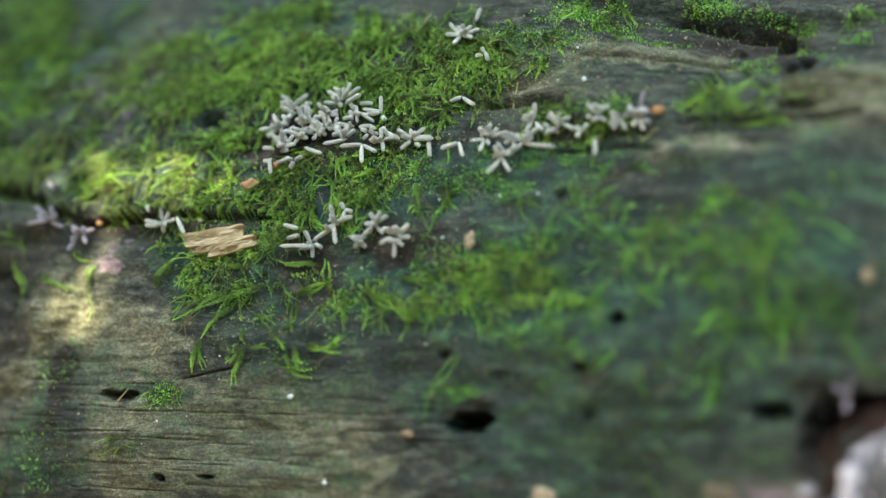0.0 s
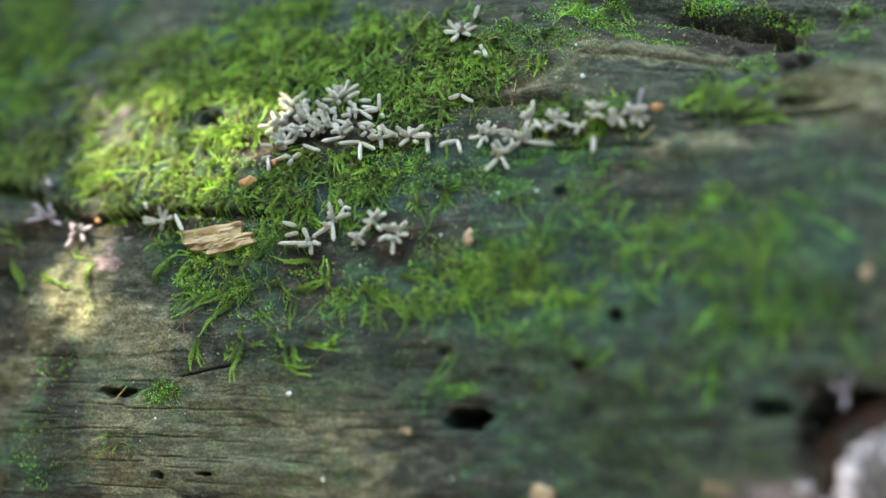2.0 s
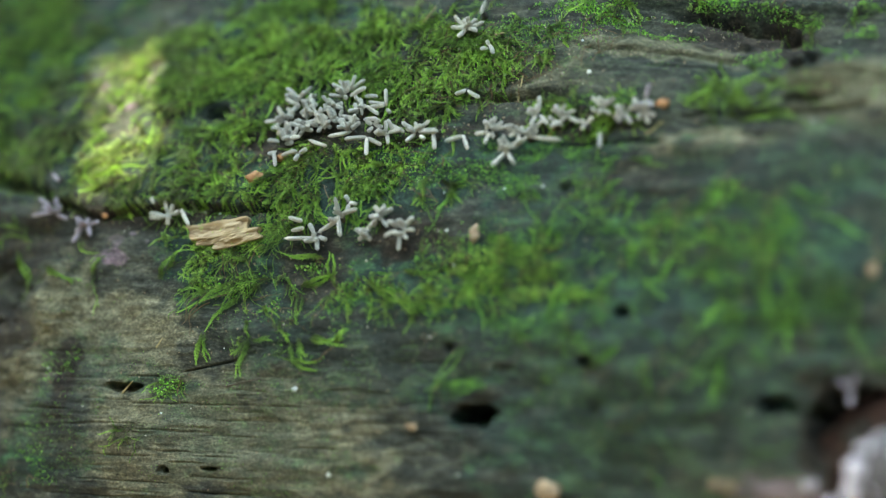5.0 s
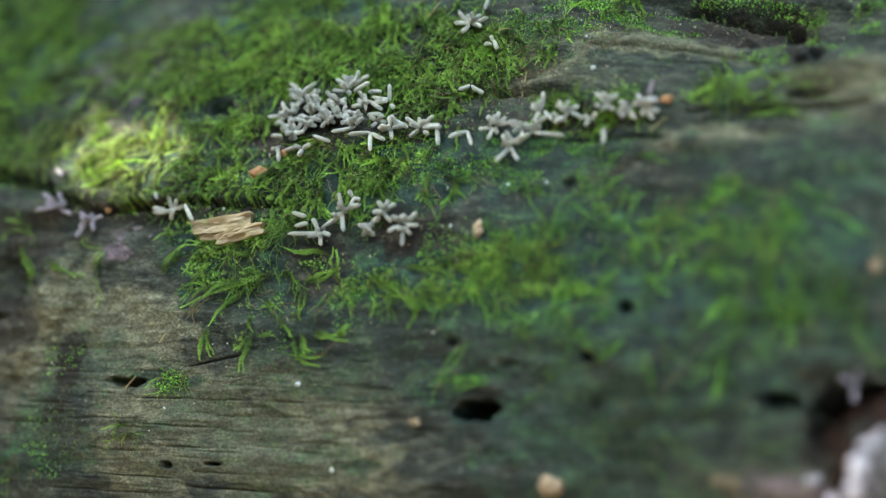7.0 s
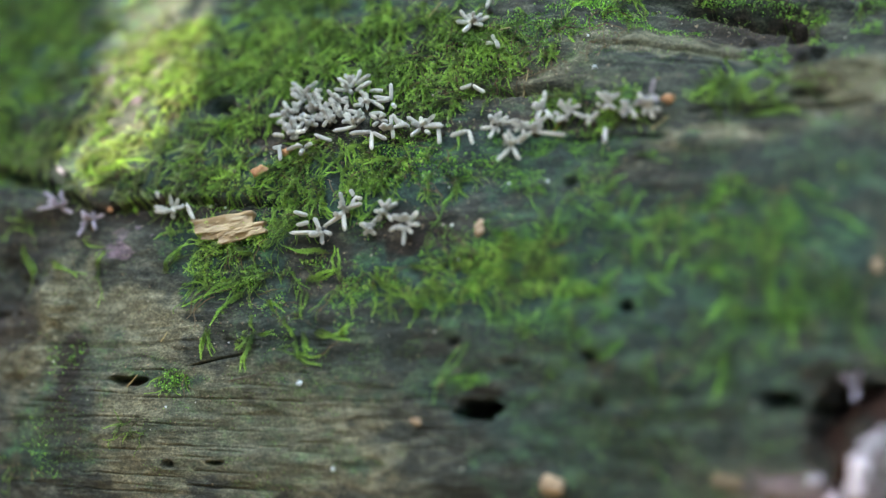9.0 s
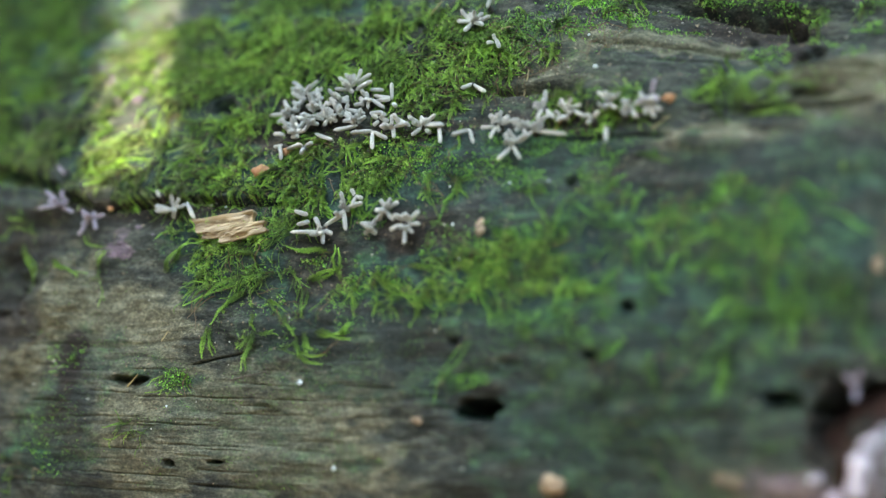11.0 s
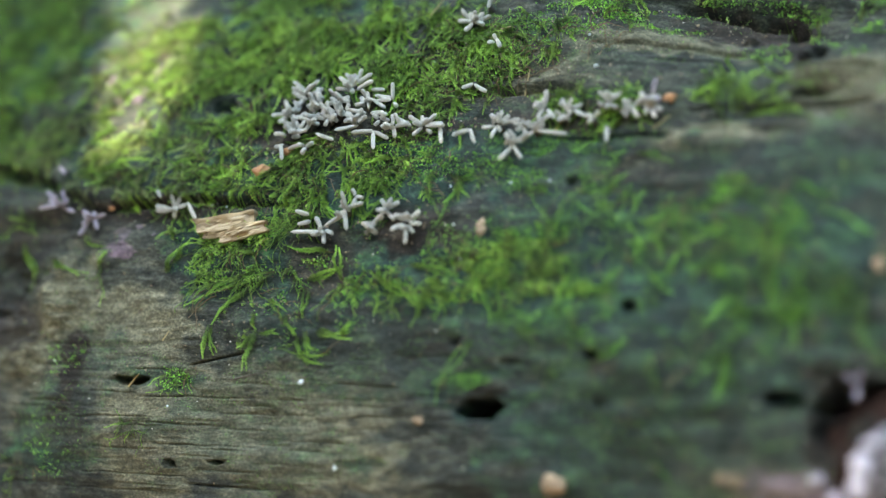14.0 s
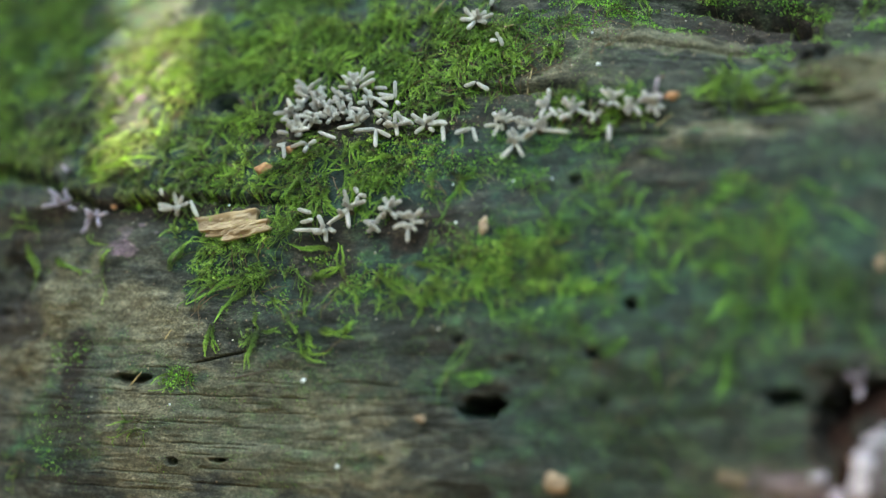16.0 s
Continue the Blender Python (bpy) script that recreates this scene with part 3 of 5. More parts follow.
NAMED_STRANDS += (
    (25.9, -3, 27.1, 0.2), (27.1, 0.2, 30.6, 1.7), (29.3, 6.7, 32.3, 5.7), (29.9, 5.7, 32.5, 4.9), (29, 6, 31, 4.7), (15.8, -1.2, 13.9, -6.3),
    (15.4, -4.7, 20.5, -4.7), (35.5, 2.3, 36.9, -2), (36.9, -2, 37.9, -6.9), (33.9, -4.9, 31.4, -7), (37.8, 1.3, 37.1, -2.3), (-9.2, 10.9, -12.5, 9.9),
    (35.8, 0.7, 38.4, -9.1), (33.7, -4.4, 30.3, -8.8), (35.3, -8.7, 29.9, -13.6), (5.1, -10.3, 0.3, -16.4), (14.2, -7.4, 15.6, -2.4), (20.2, 10.9, 25.5, 10.1),
    (-12.3, -3.9, -13.9, 0.4), (25.6, 21.2, 29.9, 17.7), (26.6, 26.6, 29.6, 19.9), (33.1, 18.7, 38.1, 14.6), (32.3, 16.5, 36.5, 17.1), (27.2, 17.1, 28, 19.1),
)
NAMED_STRANDS += (
    (14.6, 30.5, 15.6, 27.7), (6.1, 30.4, 8.1, 26.2), (7.3, 29.9, 7.3, 32.3), (-13.5, 13.3, -11.1, 10), (-8.1, -3.2, -1.8, -7), (-4.1, -1.9, 1.8, -3.8),
    (23.4, -2.4, 26.5, -4.8), (40.5, -2.3, 40.2, -11.5), (19.9, -12, 23.4, -9.6), (-55.8, 15.7, -49.2, 18.5), (-53.1, 11.1, -45.5, 14.6), (-51.8, 9.9, -43.4, 13.3),
    (-51.1, 9.1, -40.4, 12), (-30.3, 8, -28.6, 10.2), (-35.4, -2, -33.8, 0.8), (-35.9, -3.4, -35, -0.6), (-45.8, -2.8, -44.8, -0.3), (-51.9, -2.1, -47.1, -4.2),
    (-58.7, 0.8, -55.7, -3.5), (26.3, -15.3, 24.7, -10.7), (33.7, -10.5, 32.3, -15.1), (-14.2, -9.7, -9.8, -10.3), (-22, 7.5, -21.7, 4.9), (-20.9, 7.8, -17.6, 6.7),
)
NAMED_STRANDS += (
    (-14.4, -0.6, -20.5, 0.1), (-24, -1, -27.2, -0.3), (27, 18.1, 31.2, 19.9), (28.2, 20.3, 32.5, 16.4), (30.5, 16.5, 34, 18.7), (29.3, 25.8, 35.5, 19.4),
    (34.8, 16.5, 39.7, 14.3), (31.2, 15.7, 35.9, 15.3), (24.9, 20.3, 28.1, 16.6), (36, 19.5, 39.7, 17.6), (25.7, 23.8, 29.3, 19), (17.2, 6.5, 19.9, 9.2),
    (26.9, 1.3, 32.2, 2.5), (18.4, -4.9, 21.1, -1.8), (29.8, -1.8, 35.4, -3.5), (41.5, 3.7, 47, 1.2), (38.2, 6.9, 43.1, 4.9),
)

NAMED_STRANDS += (
    (29.4, 14.3, 26.8, 21.6), (30.6, 15.2, 32.0, 22.8), (31.2, 15.6, 37.0, 16.0), (28.8, 16.4, 23.6, 19.0), (32.9, 16.4, 30.0, 19.9), (33.5, 17.3, 35.8, 20.7))


TOP_BAND = ((11, 32.6, 7, 1.8, 1.0), (18, 34.8, 9, 1.5, 1.0), (26, 36.0, 12, 1.5, 1.0), (35, 35.4, 6, 2.4, 0.9), (38, 32.5, 3.5, 3.0, 0.8), (40, 28.5, 3, 2.0, 0.6))
CUSHIONS = ((4, 11.5, 14, 2.8, 0.8), (8, 18.0, 10, 1.8, 0.7), (-8, 11.5, 8, 2.2, 0.8), (6, -14.6, 3.4, 0.9, 1), (20.2, 35.2, 16, 2.2, 1), (11.8, 32.3, 8, 2, 0.9), (24.3, 34.9, 10, 1.5, 1), (32.5, 35.3, 6, 1.6, 1), (37.5, 31.3, 4, 2.5, 0.8), (16.1, 32.1, 7, 2.8, 1), (31, 27.2, 4, 2.5, 0.6), (7.6, -1.5, 7, 4, 1), (-3, -3.5, 6, 2.5, 0.7), (29, 6.7, 5, 2.5, 1), (37, 2.5, 6, 3, 0.7), (22, 4, 9, 5, 0.3), (-2, 1, 9, 4, 0.5), (-16, -5, 10, 5, 0.6), (-10, 25, 12, 5, 0.4), (-2, 28, 6, 4, 0.8), (8, 31, 8, 3, 0.8), (-12, 8.5, 7, 2.2, 0.9), (-3, 10.5, 6, 2, 0.7), (12, 8, 6, 1.6, 0.6), (-51, -25, 5, 4, 0.15),
            (-49.5, -14, 3, 2, 0.25), (-33, -15.2, 2.6, 1.2, 0.9), (14, -7, 10, 3, 0.45), (-8, 13, 6, 2, 0.5), (-25, -1, 8, 5, 0.6), (-16, 27, 14, 6, 0.5), (5, 31, 10, 4, 0.7), (34, 18, 8, 4, 0.5), (2, 28, 6, 3, 0.5))


def all_moss():
    rng = np.random.default_rng(11)
    paths = []
    for u, v, u2, v2 in NAMED_STRANDS:
        for k in range(2):
            run = math.hypot(u2 - u, v2 - v)
            paths.append(strand_path(u + rng.normal(0, 0.12), v + rng.normal(0, 0.12), math.atan2(v2 - v, u2 - u) + rng.normal(0, 0.03),
                                     run * rng.uniform(0.85, 1.1), rng.normal(0, 0.12), rng.uniform(0.25, 0.6), rng.uniform(0.22, 0.32) if u > 0 else rng.uniform(0.36, 0.54), rng, 0.15 if v > 8 else 0.5))
    lone = len(paths)
    us, vs = scatter(4000, rng, MOSS_PATCHES + ((-49, 25, 8, 12, 0.5),), 1.6)
    for u, v in zip(us, vs):
        if (u > -8 and v < 9 and rng.uniform() < (0.5 if u > 12 else 0.35)) or (-34 < u < -8 and v < 3 and rng.uniform() < 0.45):
            continue
        if v < -8 and u > 6 and rng.uniform() < 0.75:
            continue
        heading = radians(-95) + rng.normal(0, 0.8) if u > -28 else radians(-150) + rng.normal(0, 0.6)
        long = rng.uniform(1.5, 5.5)
        if u > 8 and v < 9:
            heading, long = radians(-90) + rng.normal(0, 1.1), rng.uniform(3, 8)
        leaf = rng.uniform(0.28, 0.54) if v > 9 or u < -8 and v > 6 else rng.uniform(0.14, 0.23) if u > 8 else rng.uniform(0.2, 0.34)
        paths.append(strand_path(u, v, heading, long, rng.normal(0, 0.7), rng.uniform(0.1, 0.8), leaf, rng))
    for u in rng.uniform(-54, -16, 64):  # shoots that hang over the lip of the loose layer
        v = float(ledge_line(np.array(u))) + rng.uniform(0.3, 1.3)
        paths.append(strand_path(u, v, radians(-100) + rng.normal(0, 0.5), rng.uniform(1.0, 2.4), rng.normal(0, 0.5), rng.uniform(0.5, 1.0), rng.uniform(0.36, 0.6), rng))
    for pu, pv, lift, leaf, _ in paths[lone:]:
        if len(pu) > 21:
            for k in range(int(rng.integers(1, 4))):
                i = int(rng.integers(3, len(pu) - 5))
                ahead = math.atan2(pv[i + 1] - pv[i], pu[i + 1] - pu[i]) + rng.choice((-1, 1)) * rng.uniform(0.5, 1.0)
                paths.append(strand_path(pu[i], pv[i], ahead, rng.uniform(1.0, 2.4), rng.normal(0, 0.5), 0.3, leaf * 0.85, rng))
    # the round hole among the moss stays open
    paths = [p for p in paths if not np.any(((p[0] + 34.2) / 2.4) ** 2 + ((p[1] - 18.2) / 1.9) ** 2 < 1)]
    # shoots where the sun patch falls take the painted sunlit tone
    dry = [p for p in paths if (p[0][0] < -33 and 5 < p[1][0] < 15 + rng.uniform(-2, 4) and rng.uniform() < 0.75)
           or (-60 < p[0][0] < -37 and p[1][0] > 14 and rng.uniform() < 0.5)]
    chosen = {id(p) for p in dry}
    # near lower shoots take the greener, less red material
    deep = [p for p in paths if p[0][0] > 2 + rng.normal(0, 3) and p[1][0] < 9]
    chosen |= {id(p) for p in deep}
    moss_object("deep_green_moss", strands(deep, rng), DEEP_MOSS, "deep green creeping moss on the near lower side of the log")
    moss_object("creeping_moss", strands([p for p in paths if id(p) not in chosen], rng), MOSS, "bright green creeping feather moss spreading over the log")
    moss_object("sun_toned_moss", strands(dry, rng), SUN_TONED_MOSS, "yellowish feather moss toned as sunlit above the crack of the log")
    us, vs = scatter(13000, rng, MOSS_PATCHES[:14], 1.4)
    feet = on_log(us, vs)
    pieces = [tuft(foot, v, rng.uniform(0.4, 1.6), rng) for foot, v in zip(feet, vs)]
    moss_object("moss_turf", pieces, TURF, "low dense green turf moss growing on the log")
    # minute buds of young moss in the green film
    us, vs = scatter(70000, rng, [(x, y, p * 1.3, q * 1.4, w) for x, y, p, q, w in MOSS_PATCHES] + list(FILM_SHEEN), 1.0)
    n = len(us)
    way, other = unit(rng.normal(0, 1, (n, 3))), unit(rng.normal(0, 1, (n, 3)))
    size = rng.uniform(0.07, 0.24, n)
    buds = leaflets(on_log(us, vs, 0.08), way, unit(np.cross(way, other)), other, size, size * 0.6)
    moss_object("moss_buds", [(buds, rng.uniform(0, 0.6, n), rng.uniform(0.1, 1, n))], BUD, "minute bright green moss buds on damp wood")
    # young cushions, thicker grains of green in between the shoots
    us, vs = scatter(52000, rng, CUSHIONS, 1.0)
    n = len(us)
    way, other = unit(rng.normal(0, 1, (n, 3)) + axes(0.0)[2]), unit(rng.normal(0, 1, (n, 3)))
    size = rng.uniform(0.12, 0.36, n)
    young = leaflets(on_log(us, vs, 0.12), way, unit(np.cross(way, other)), other, size, size * 0.7)
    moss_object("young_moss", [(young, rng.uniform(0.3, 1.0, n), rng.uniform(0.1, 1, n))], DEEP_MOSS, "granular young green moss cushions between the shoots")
    us, vs = scatter(16000, rng, TOP_BAND, 1.0, 0.9)
    n = len(us)
    way, other = unit(rng.normal(0, 1, (n, 3)) + 1.2 * axes(20.0)[2]), unit(rng.normal(0, 1, (n, 3)))
    size = rng.uniform(0.16, 0.42, n)
    band = leaflets(on_log(us, vs, rng.uniform(0.0, 0.7, n)), way, unit(np.cross(way, other)), other, size, size * 0.6)
    moss_object("ridge_moss", [(band, rng.uniform(0.4, 1.0, n), rng.uniform(0.2, 1, n))], BUD, "bright granular moss along the ridge over the crack")
    # bare brown stems and rootlets tangled in the moss
    us, vs = scatter(900, rng, MOSS_PATCHES + ((-20, -4, 12, 6, 0.9), (-4, 24, 14, 7, 0.9), (6, 27, 9, 4, 0.6), (-16, 9, 14, 4, 0.7)), 1.2)
    roots = [root(u, v, rng) for u, v in zip(us, vs)]
    ob = mesh_object("moss_stems", np.concatenate(roots).reshape(-1, 3) * MM, np.arange(4 * sum(len(r) for r in roots)).reshape(-1, 4), ROOT, True)
    tagged(ob, "thin bare brown stems tangled through the moss", "moss", kind="stuff")


def grit():
    """Fine crumbs of wood and earth strewn over the log."""
    rng = np.random.default_rng(23)
    n = 9000
    u, v = rng.uniform(-62, 55, n), rng.uniform(-30, 42, n)
    keep = rng.uniform(0, 1, n) < np.where(v < -8, 0.05, 0.14) + 0.84 * blobs(u, v, SOIL_SHADE + ((-28, -12, 12, 8, 0.5), (-5, 22, 14, 6, 0.9), (8, 26, 8, 5, 0.9), (-16, 9, 14, 5, 0.8), (-4, 0, 14, 6, 0.9), (-18, -6, 12, 6, 0.8)))
    u, v = u[keep], v[keep]
    n = len(u)
    corners = np.array(((1, 1, 1), (1, -1, -1), (-1, 1, -1), (-1, -1, 1)), float)
    shape = rng.uniform(0.04, 0.12, n)[:, None] * rng.uniform(0.4, 1.3, (n, 3)) * np.where(rng.uniform(0, 1, n) < 0.06, 1.7, 1.0)[:, None]
    flakes = (rng.uniform(0, 1, n) < 0.07) & (v > -12)  # longer shreds of litter among the crumbs
    shape[flakes] *= rng.uniform(0.8, 2.3, (flakes.sum(), 3)) * (1, 1, 0.5)
    shape = np.minimum(shape, 0.15)
    pts = on_log(u, v, 0.10 + 0.15 * flakes)[:, None] + corners[None] * shape[:, None]
    base = np.arange(n)[:, None, None] * 4 + np.array(((0, 1, 2), (0, 3, 1), (0, 2, 3), (1, 3, 2)))[None]
    ob = mesh_object("wood_grit", pts.reshape(-1, 3) * MM, base.reshape(-1, 3), GRIT, False)
    tagged(ob, "fine tan and white grit strewn over damp wood", "grit", kind="stuff")
    # minute pale specks caught in the moss, in part painted glints
    u, v = scatter(3200, rng, ((-4, 24, 16, 8, 1.0), (8, 27, 12, 6, 0.9), (-14, 9, 14, 5, 0.8), (-24, 10, 8, 4, 0.6), (-20, -3, 6, 4, 0.5), (0, 10, 12, 4, 0.6), (18, 32, 14, 4, 0.7)), 1.0)
    n = len(u)
    shape = rng.uniform(0.025, 0.07, n)[:, None] * rng.uniform(0.5, 1.2, (n, 3))
    pts = on_log(u, v, rng.uniform(0.1, 0.9, n))[:, None] + corners[None] * shape[:, None]
    base = np.arange(n)[:, None, None] * 4 + np.array(((0, 1, 2), (0, 3, 1), (0, 2, 3), (1, 3, 2)))[None]
    ob = mesh_object("pale_specks", pts.reshape(-1, 3) * MM, base.reshape(-1, 3), SPECK, False)
    tagged(ob, "minute pale specks and painted glints caught in moss", "grit", kind="stuff")


all_moss()
grit()


# ---- grey finger fungi ----
def finger_mesh(name, bend, mat):
    """A blunt finger one unit long, a little thicker to its end, on a thin foot."""
    rings, sides = 9, 10
    bm = bmesh.new()
    rows = []
    for i in range(rings):
        s = i / (rings - 1)
        fat = 0.085 + 0.055 * min(1, s * 3.0) if s < 0.8 else 0.14 * math.sqrt(max(0.0, 1 - ((s - 0.8) / 0.2) ** 2))
        row = []
        if i in (0, rings - 1):
            row = [bm.verts.new((s, 0, bend * math.sin(s * 2.2)))]
        else:
            for k in range(sides):
                a = 2 * math.pi * k / sides
                wob = 1 + 0.06 * math.sin(3 * a + 5 * s + bend * 9)
                row.append(bm.verts.new((s, fat * wob * math.cos(a), fat * wob * math.sin(a) + bend * math.sin(s * 2.2))))
        rows.append(row)
    for low, high in zip(rows, rows[1:]):
        for k in range(sides):
            j = (k + 1) % sides
            if len(low) == 1:
                bm.faces.new((low[0], high[j], high[k]))
            elif len(high) == 1:
                bm.faces.new((low[k], low[j], high[0]))
            else:
                bm.faces.new((low[k], low[j], high[j], high[k]))
    data = bpy.data.meshes.new(name)
    bm.to_mesh(data)
    bm.free()
    for face in data.polygons:
        face.use_smooth = True
    data.materials.append(mat)
    return data


FINGERS = [finger_mesh("finger", b, FUNGUS) for b in (-0.10, -0.04, 0.05, 0.11)]
PALE_FINGERS = [finger_mesh("finger", b, FUNGUS_PALE) for b in (-0.08, 0.06)]
CLUSTER_RNG = np.random.default_rng(5)


def fungus_cluster(u, v, fingers, pale=False, label="cluster of grey powdery finger fungi on rotting wood"):
    """Fingers (offset along, offset up, bearing, rise in degrees, length) from one foot."""
    rng = CLUSTER_RNG
    e1, e2, out = axes(v)
    foot = on_log(u, v)
    cluster = tagged(new("fungus_cluster"), label, "fungus", "finger fungi on the log")
    cluster.matrix_basis = Matrix.Translation(foot * MM)
    bm = bmesh.new()
    bmesh.ops.create_cone(bm, cap_ends=True, segments=8, radius1=0.55 * MM, radius2=0.22 * MM, depth=1.5 * MM,
                          matrix=Matrix.Translation(out * 0.35 * MM) @ Vector(out).to_track_quat("Z", "Y").to_matrix().to_4x4())
    part("stalk", bm, STALK, cluster, "short dark stalk")
    if len(fingers) > 3:  # shorter fingers that stand up in the middle
        fingers = list(fingers) + [(rng.normal(0, 0.45), rng.normal(0, 0.4), rng.uniform(0, 360), rng.uniform(35, 75), rng.uniform(1.1, 1.7)) for _ in range(4)]
    for du, dv, bearing, rise, length in fingers:
        b, r = radians(bearing), radians(rise)
        way = Vector(e1 * math.cos(b) * math.cos(r) + e2 * math.sin(b) * math.cos(r) + out * math.sin(r))
        start = Vector(e1 * du + e2 * dv + out * 1.0) * MM - way * 0.12 * length * MM
        meshes = PALE_FINGERS if pale else FINGERS
        finger = new("finger", meshes[int(rng.integers(len(meshes)))])
        finger.parent = cluster
        long = length * 1.2 * MM
        thick = 1.75 * MM * rng.uniform(0.92, 1.1)
        turn = way.to_track_quat("X", "Z").to_matrix().to_4x4() @ Matrix.Rotation(rng.uniform(-1.2, 1.2), 4, "X")
        finger.matrix_basis = Matrix.Translation(start) @ turn @ Matrix.Diagonal((long, thick, thick, 1))
    return cluster


fungus_cluster(-22.9, 19.6, [(-0.06, 0.17, 154, 21, 1.97), (0.17, 0.16, 30, 20, 2.04), (0.72, -0.28, 9, 18, 2.01), (0.23, -0.85, 163, 21, 1.23), (0.03, -1.18, -82, 12, 1.18)])
fungus_cluster(-23.8, 16.7, [(-0.13, -0.08, -157, 22, 2.11), (0.06, -0.16, 124, 21, 1.95), (0.47, -0.02, 64, 22, 1.38), (0.43, -0.34, -51, 3, 2.12), (-0.3, -0.48, -121, 20, 1.36), (0.1, 0.16, 112, 21, 0.57)])
fungus_cluster(-19.9, 17.3, [(-0.06, 0.41, 97, 22, 1.34), (-0.23, -0.23, -159, 22, 1.05), (0.37, -0.66, -33, 4, 1.58), (-0.01, -0.89, -102, 18, 1.93), (0.31, -0.01, 2, 17, 2.47), (-0.21, 0.17, 160, 21, 1.26)])
fungus_cluster(-22.5, 14.0, [(-0.62, 0.25, 143, 21, 0.88), (0.08, -0.0, 127, 21, 1.27), (0.57, -0.1, 53, 22, 1.49), (-0.91, -0.52, -166, 22, 1.24), (0.1, -0.78, 2, 17, 1.06), (0.31, -0.24, -3, 16, 1.98)])
fungus_cluster(-23.3, 12.3, [(-0.62, 0.02, -66, 9, 2.41), (0.74, -0.4, 1, 17, 2.38), (-0.2, 0.16, -157, 22, 1.05)])
fungus_cluster(-19.1, 13.6, [(-0.18, 0.08, -22, 8, 2.92)])
fungus_cluster(-16.4, 20.2, [(-0.27, 0.35, 159, 21, 1.91), (-0.33, 0.52, 135, 22, 1.56), (0.08, 0.42, 98, 21, 1.15), (0.23, 0.66, 76, 22, 1.51), (0.47, 0.4, 19, 19, 2.09), (-0.31, -0.41, -169, 22, 1.77), (0.61, -0.45, 12, 18, 2.25), (0.02, -0.5, -104, 18, 0.45)])
fungus_cluster(-14.0, 18.3, [(0.25, -0.98, 106, 21, 1.98), (-0.51, -0.71, 115, 21, 1.22), (0.48, 0.14, -35, 3, 2.47), (0.89, -1.82, -11, 13, 2.18), (-0.04, -1.7, 178, 22, 1.89), (-0.16, 1.64, -13, 12, 1.84), (0.64, 0.79, -15, 11, 2.4), (1.06, -0.04, -10, 14, 2.37), (3.05, 0.2, 97, 22, 1.85), (3.41, -0.46, -39, 2, 0.77)])
fungus_cluster(-14.5, 15.1, [(-0.1, -0.15, 135, 21, 1.81), (0.03, 0.16, 92, 22, 1.31), (0.1, -0.32, -153, 22, 2.48), (0.3, -0.01, 28, 20, 1.27)])
fungus_cluster(-12.1, 14.0, [(-0.17, 0.08, -157, 22, 2.31), (0.0, -0.0, -69, 9, 2.71), (0.22, -0.01, -27, 7, 2.34)])
fungus_cluster(-9.7, 14.8, [(-0.12, 0.16, 100, 22, 1.05), (-0.25, -0.15, -149, 22, 0.92), (0.09, -0.31, -68, 8, 1.62), (0.34, -0.17, -1, 16, 1.91), (0.31, 0.92, -30, 5, 2.35), (-0.75, 0.57, 162, 21, 0.89)])
fungus_cluster(-6.1, 14.9, [(-0.17, -0.15, 99, 22, 1.23), (-0.18, -0.38, -110, 19, 1.51), (0.03, 0.15, 33, 20, 1.85), (0.29, -0.01, -9, 14, 2.77), (0.25, 0.37, -9, 14, 2.41), (0.52, -0.55, -39, 4, 0.76)])
fungus_cluster(-3.9, 14.5, [(-0.04, 0.15, -69, 9, 2.49)])
fungus_cluster(-0.1, 14.1, [(-0.14, 0.0, -137, 22, 1.94), (0.05, 0.07, -60, 6, 2.29)])
fungus_cluster(-1.6, 20.8, [(-0.07, 0.0, -139, 22, 1.37), (0.17, -0.09, -30, 4, 2.09)])
fungus_cluster(3.1, 15.0, [(-0.36, 0.31, 136, 21, 1.09), (0.06, 0.3, 73, 22, 1.24), (-0.36, -0.21, -162, 22, 1.43), (-0.16, -0.45, -90, 17, 1.77), (0.38, 0.14, 26, 20, 1.3), (0.04, -0.15, -64, 7, 1.07), (0.56, -0.02, -3, 16, 2.57)])
fungus_cluster(7.7, 14.3, [(-0.35, 0.31, 174, 22, 2.22), (-0.1, -0.14, -119, 20, 2.33), (0.35, -0.31, -14, 11, 4.12), (0.03, 0.44, 25, 20, 2.05), (0.58, -0.17, 51, 22, 0.91)])
fungus_cluster(5.6, 12.2, [(-0.1, -0.14, -112, 20, 2.37), (0.24, -0.15, -50, 5, 2.29), (-0.04, 0.15, 110, 22, 0.52), (0.2, 0.28, 23, 19, 2.04)])
fungus_cluster(8.3, 17.0, [(0.08, 0.23, 91, 22, 1.63), (-0.3, 0.09, 159, 21, 1.04), (0.37, -0.4, -44, 3, 1.67), (0.0, -0.54, -91, 16, 1.33)])
fungus_cluster(11.4, 16.6, [(-0.24, 0.16, 158, 21, 1.12), (0.04, -0.15, -77, 11, 0.97), (0.23, 0.14, 5, 17, 1.31), (0.44, -0.17, -29, 5, 2.01)])
fungus_cluster(14.5, 15.3, [(-0.12, -0.07, -95, 17, 0.84), (0.1, 0.14, 33, 20, 0.89), (-0.19, 0.23, 158, 21, 0.74)])
fungus_cluster(16.0, 17.1, [(-0.25, 0.24, 143, 21, 1.38), (-0.01, 0.3, 52, 22, 0.89), (0.25, 0.07, 32, 20, 1.49), (0.01, -0.3, -90, 16, 1.03), (0.34, -0.32, -33, 4, 1.16)])
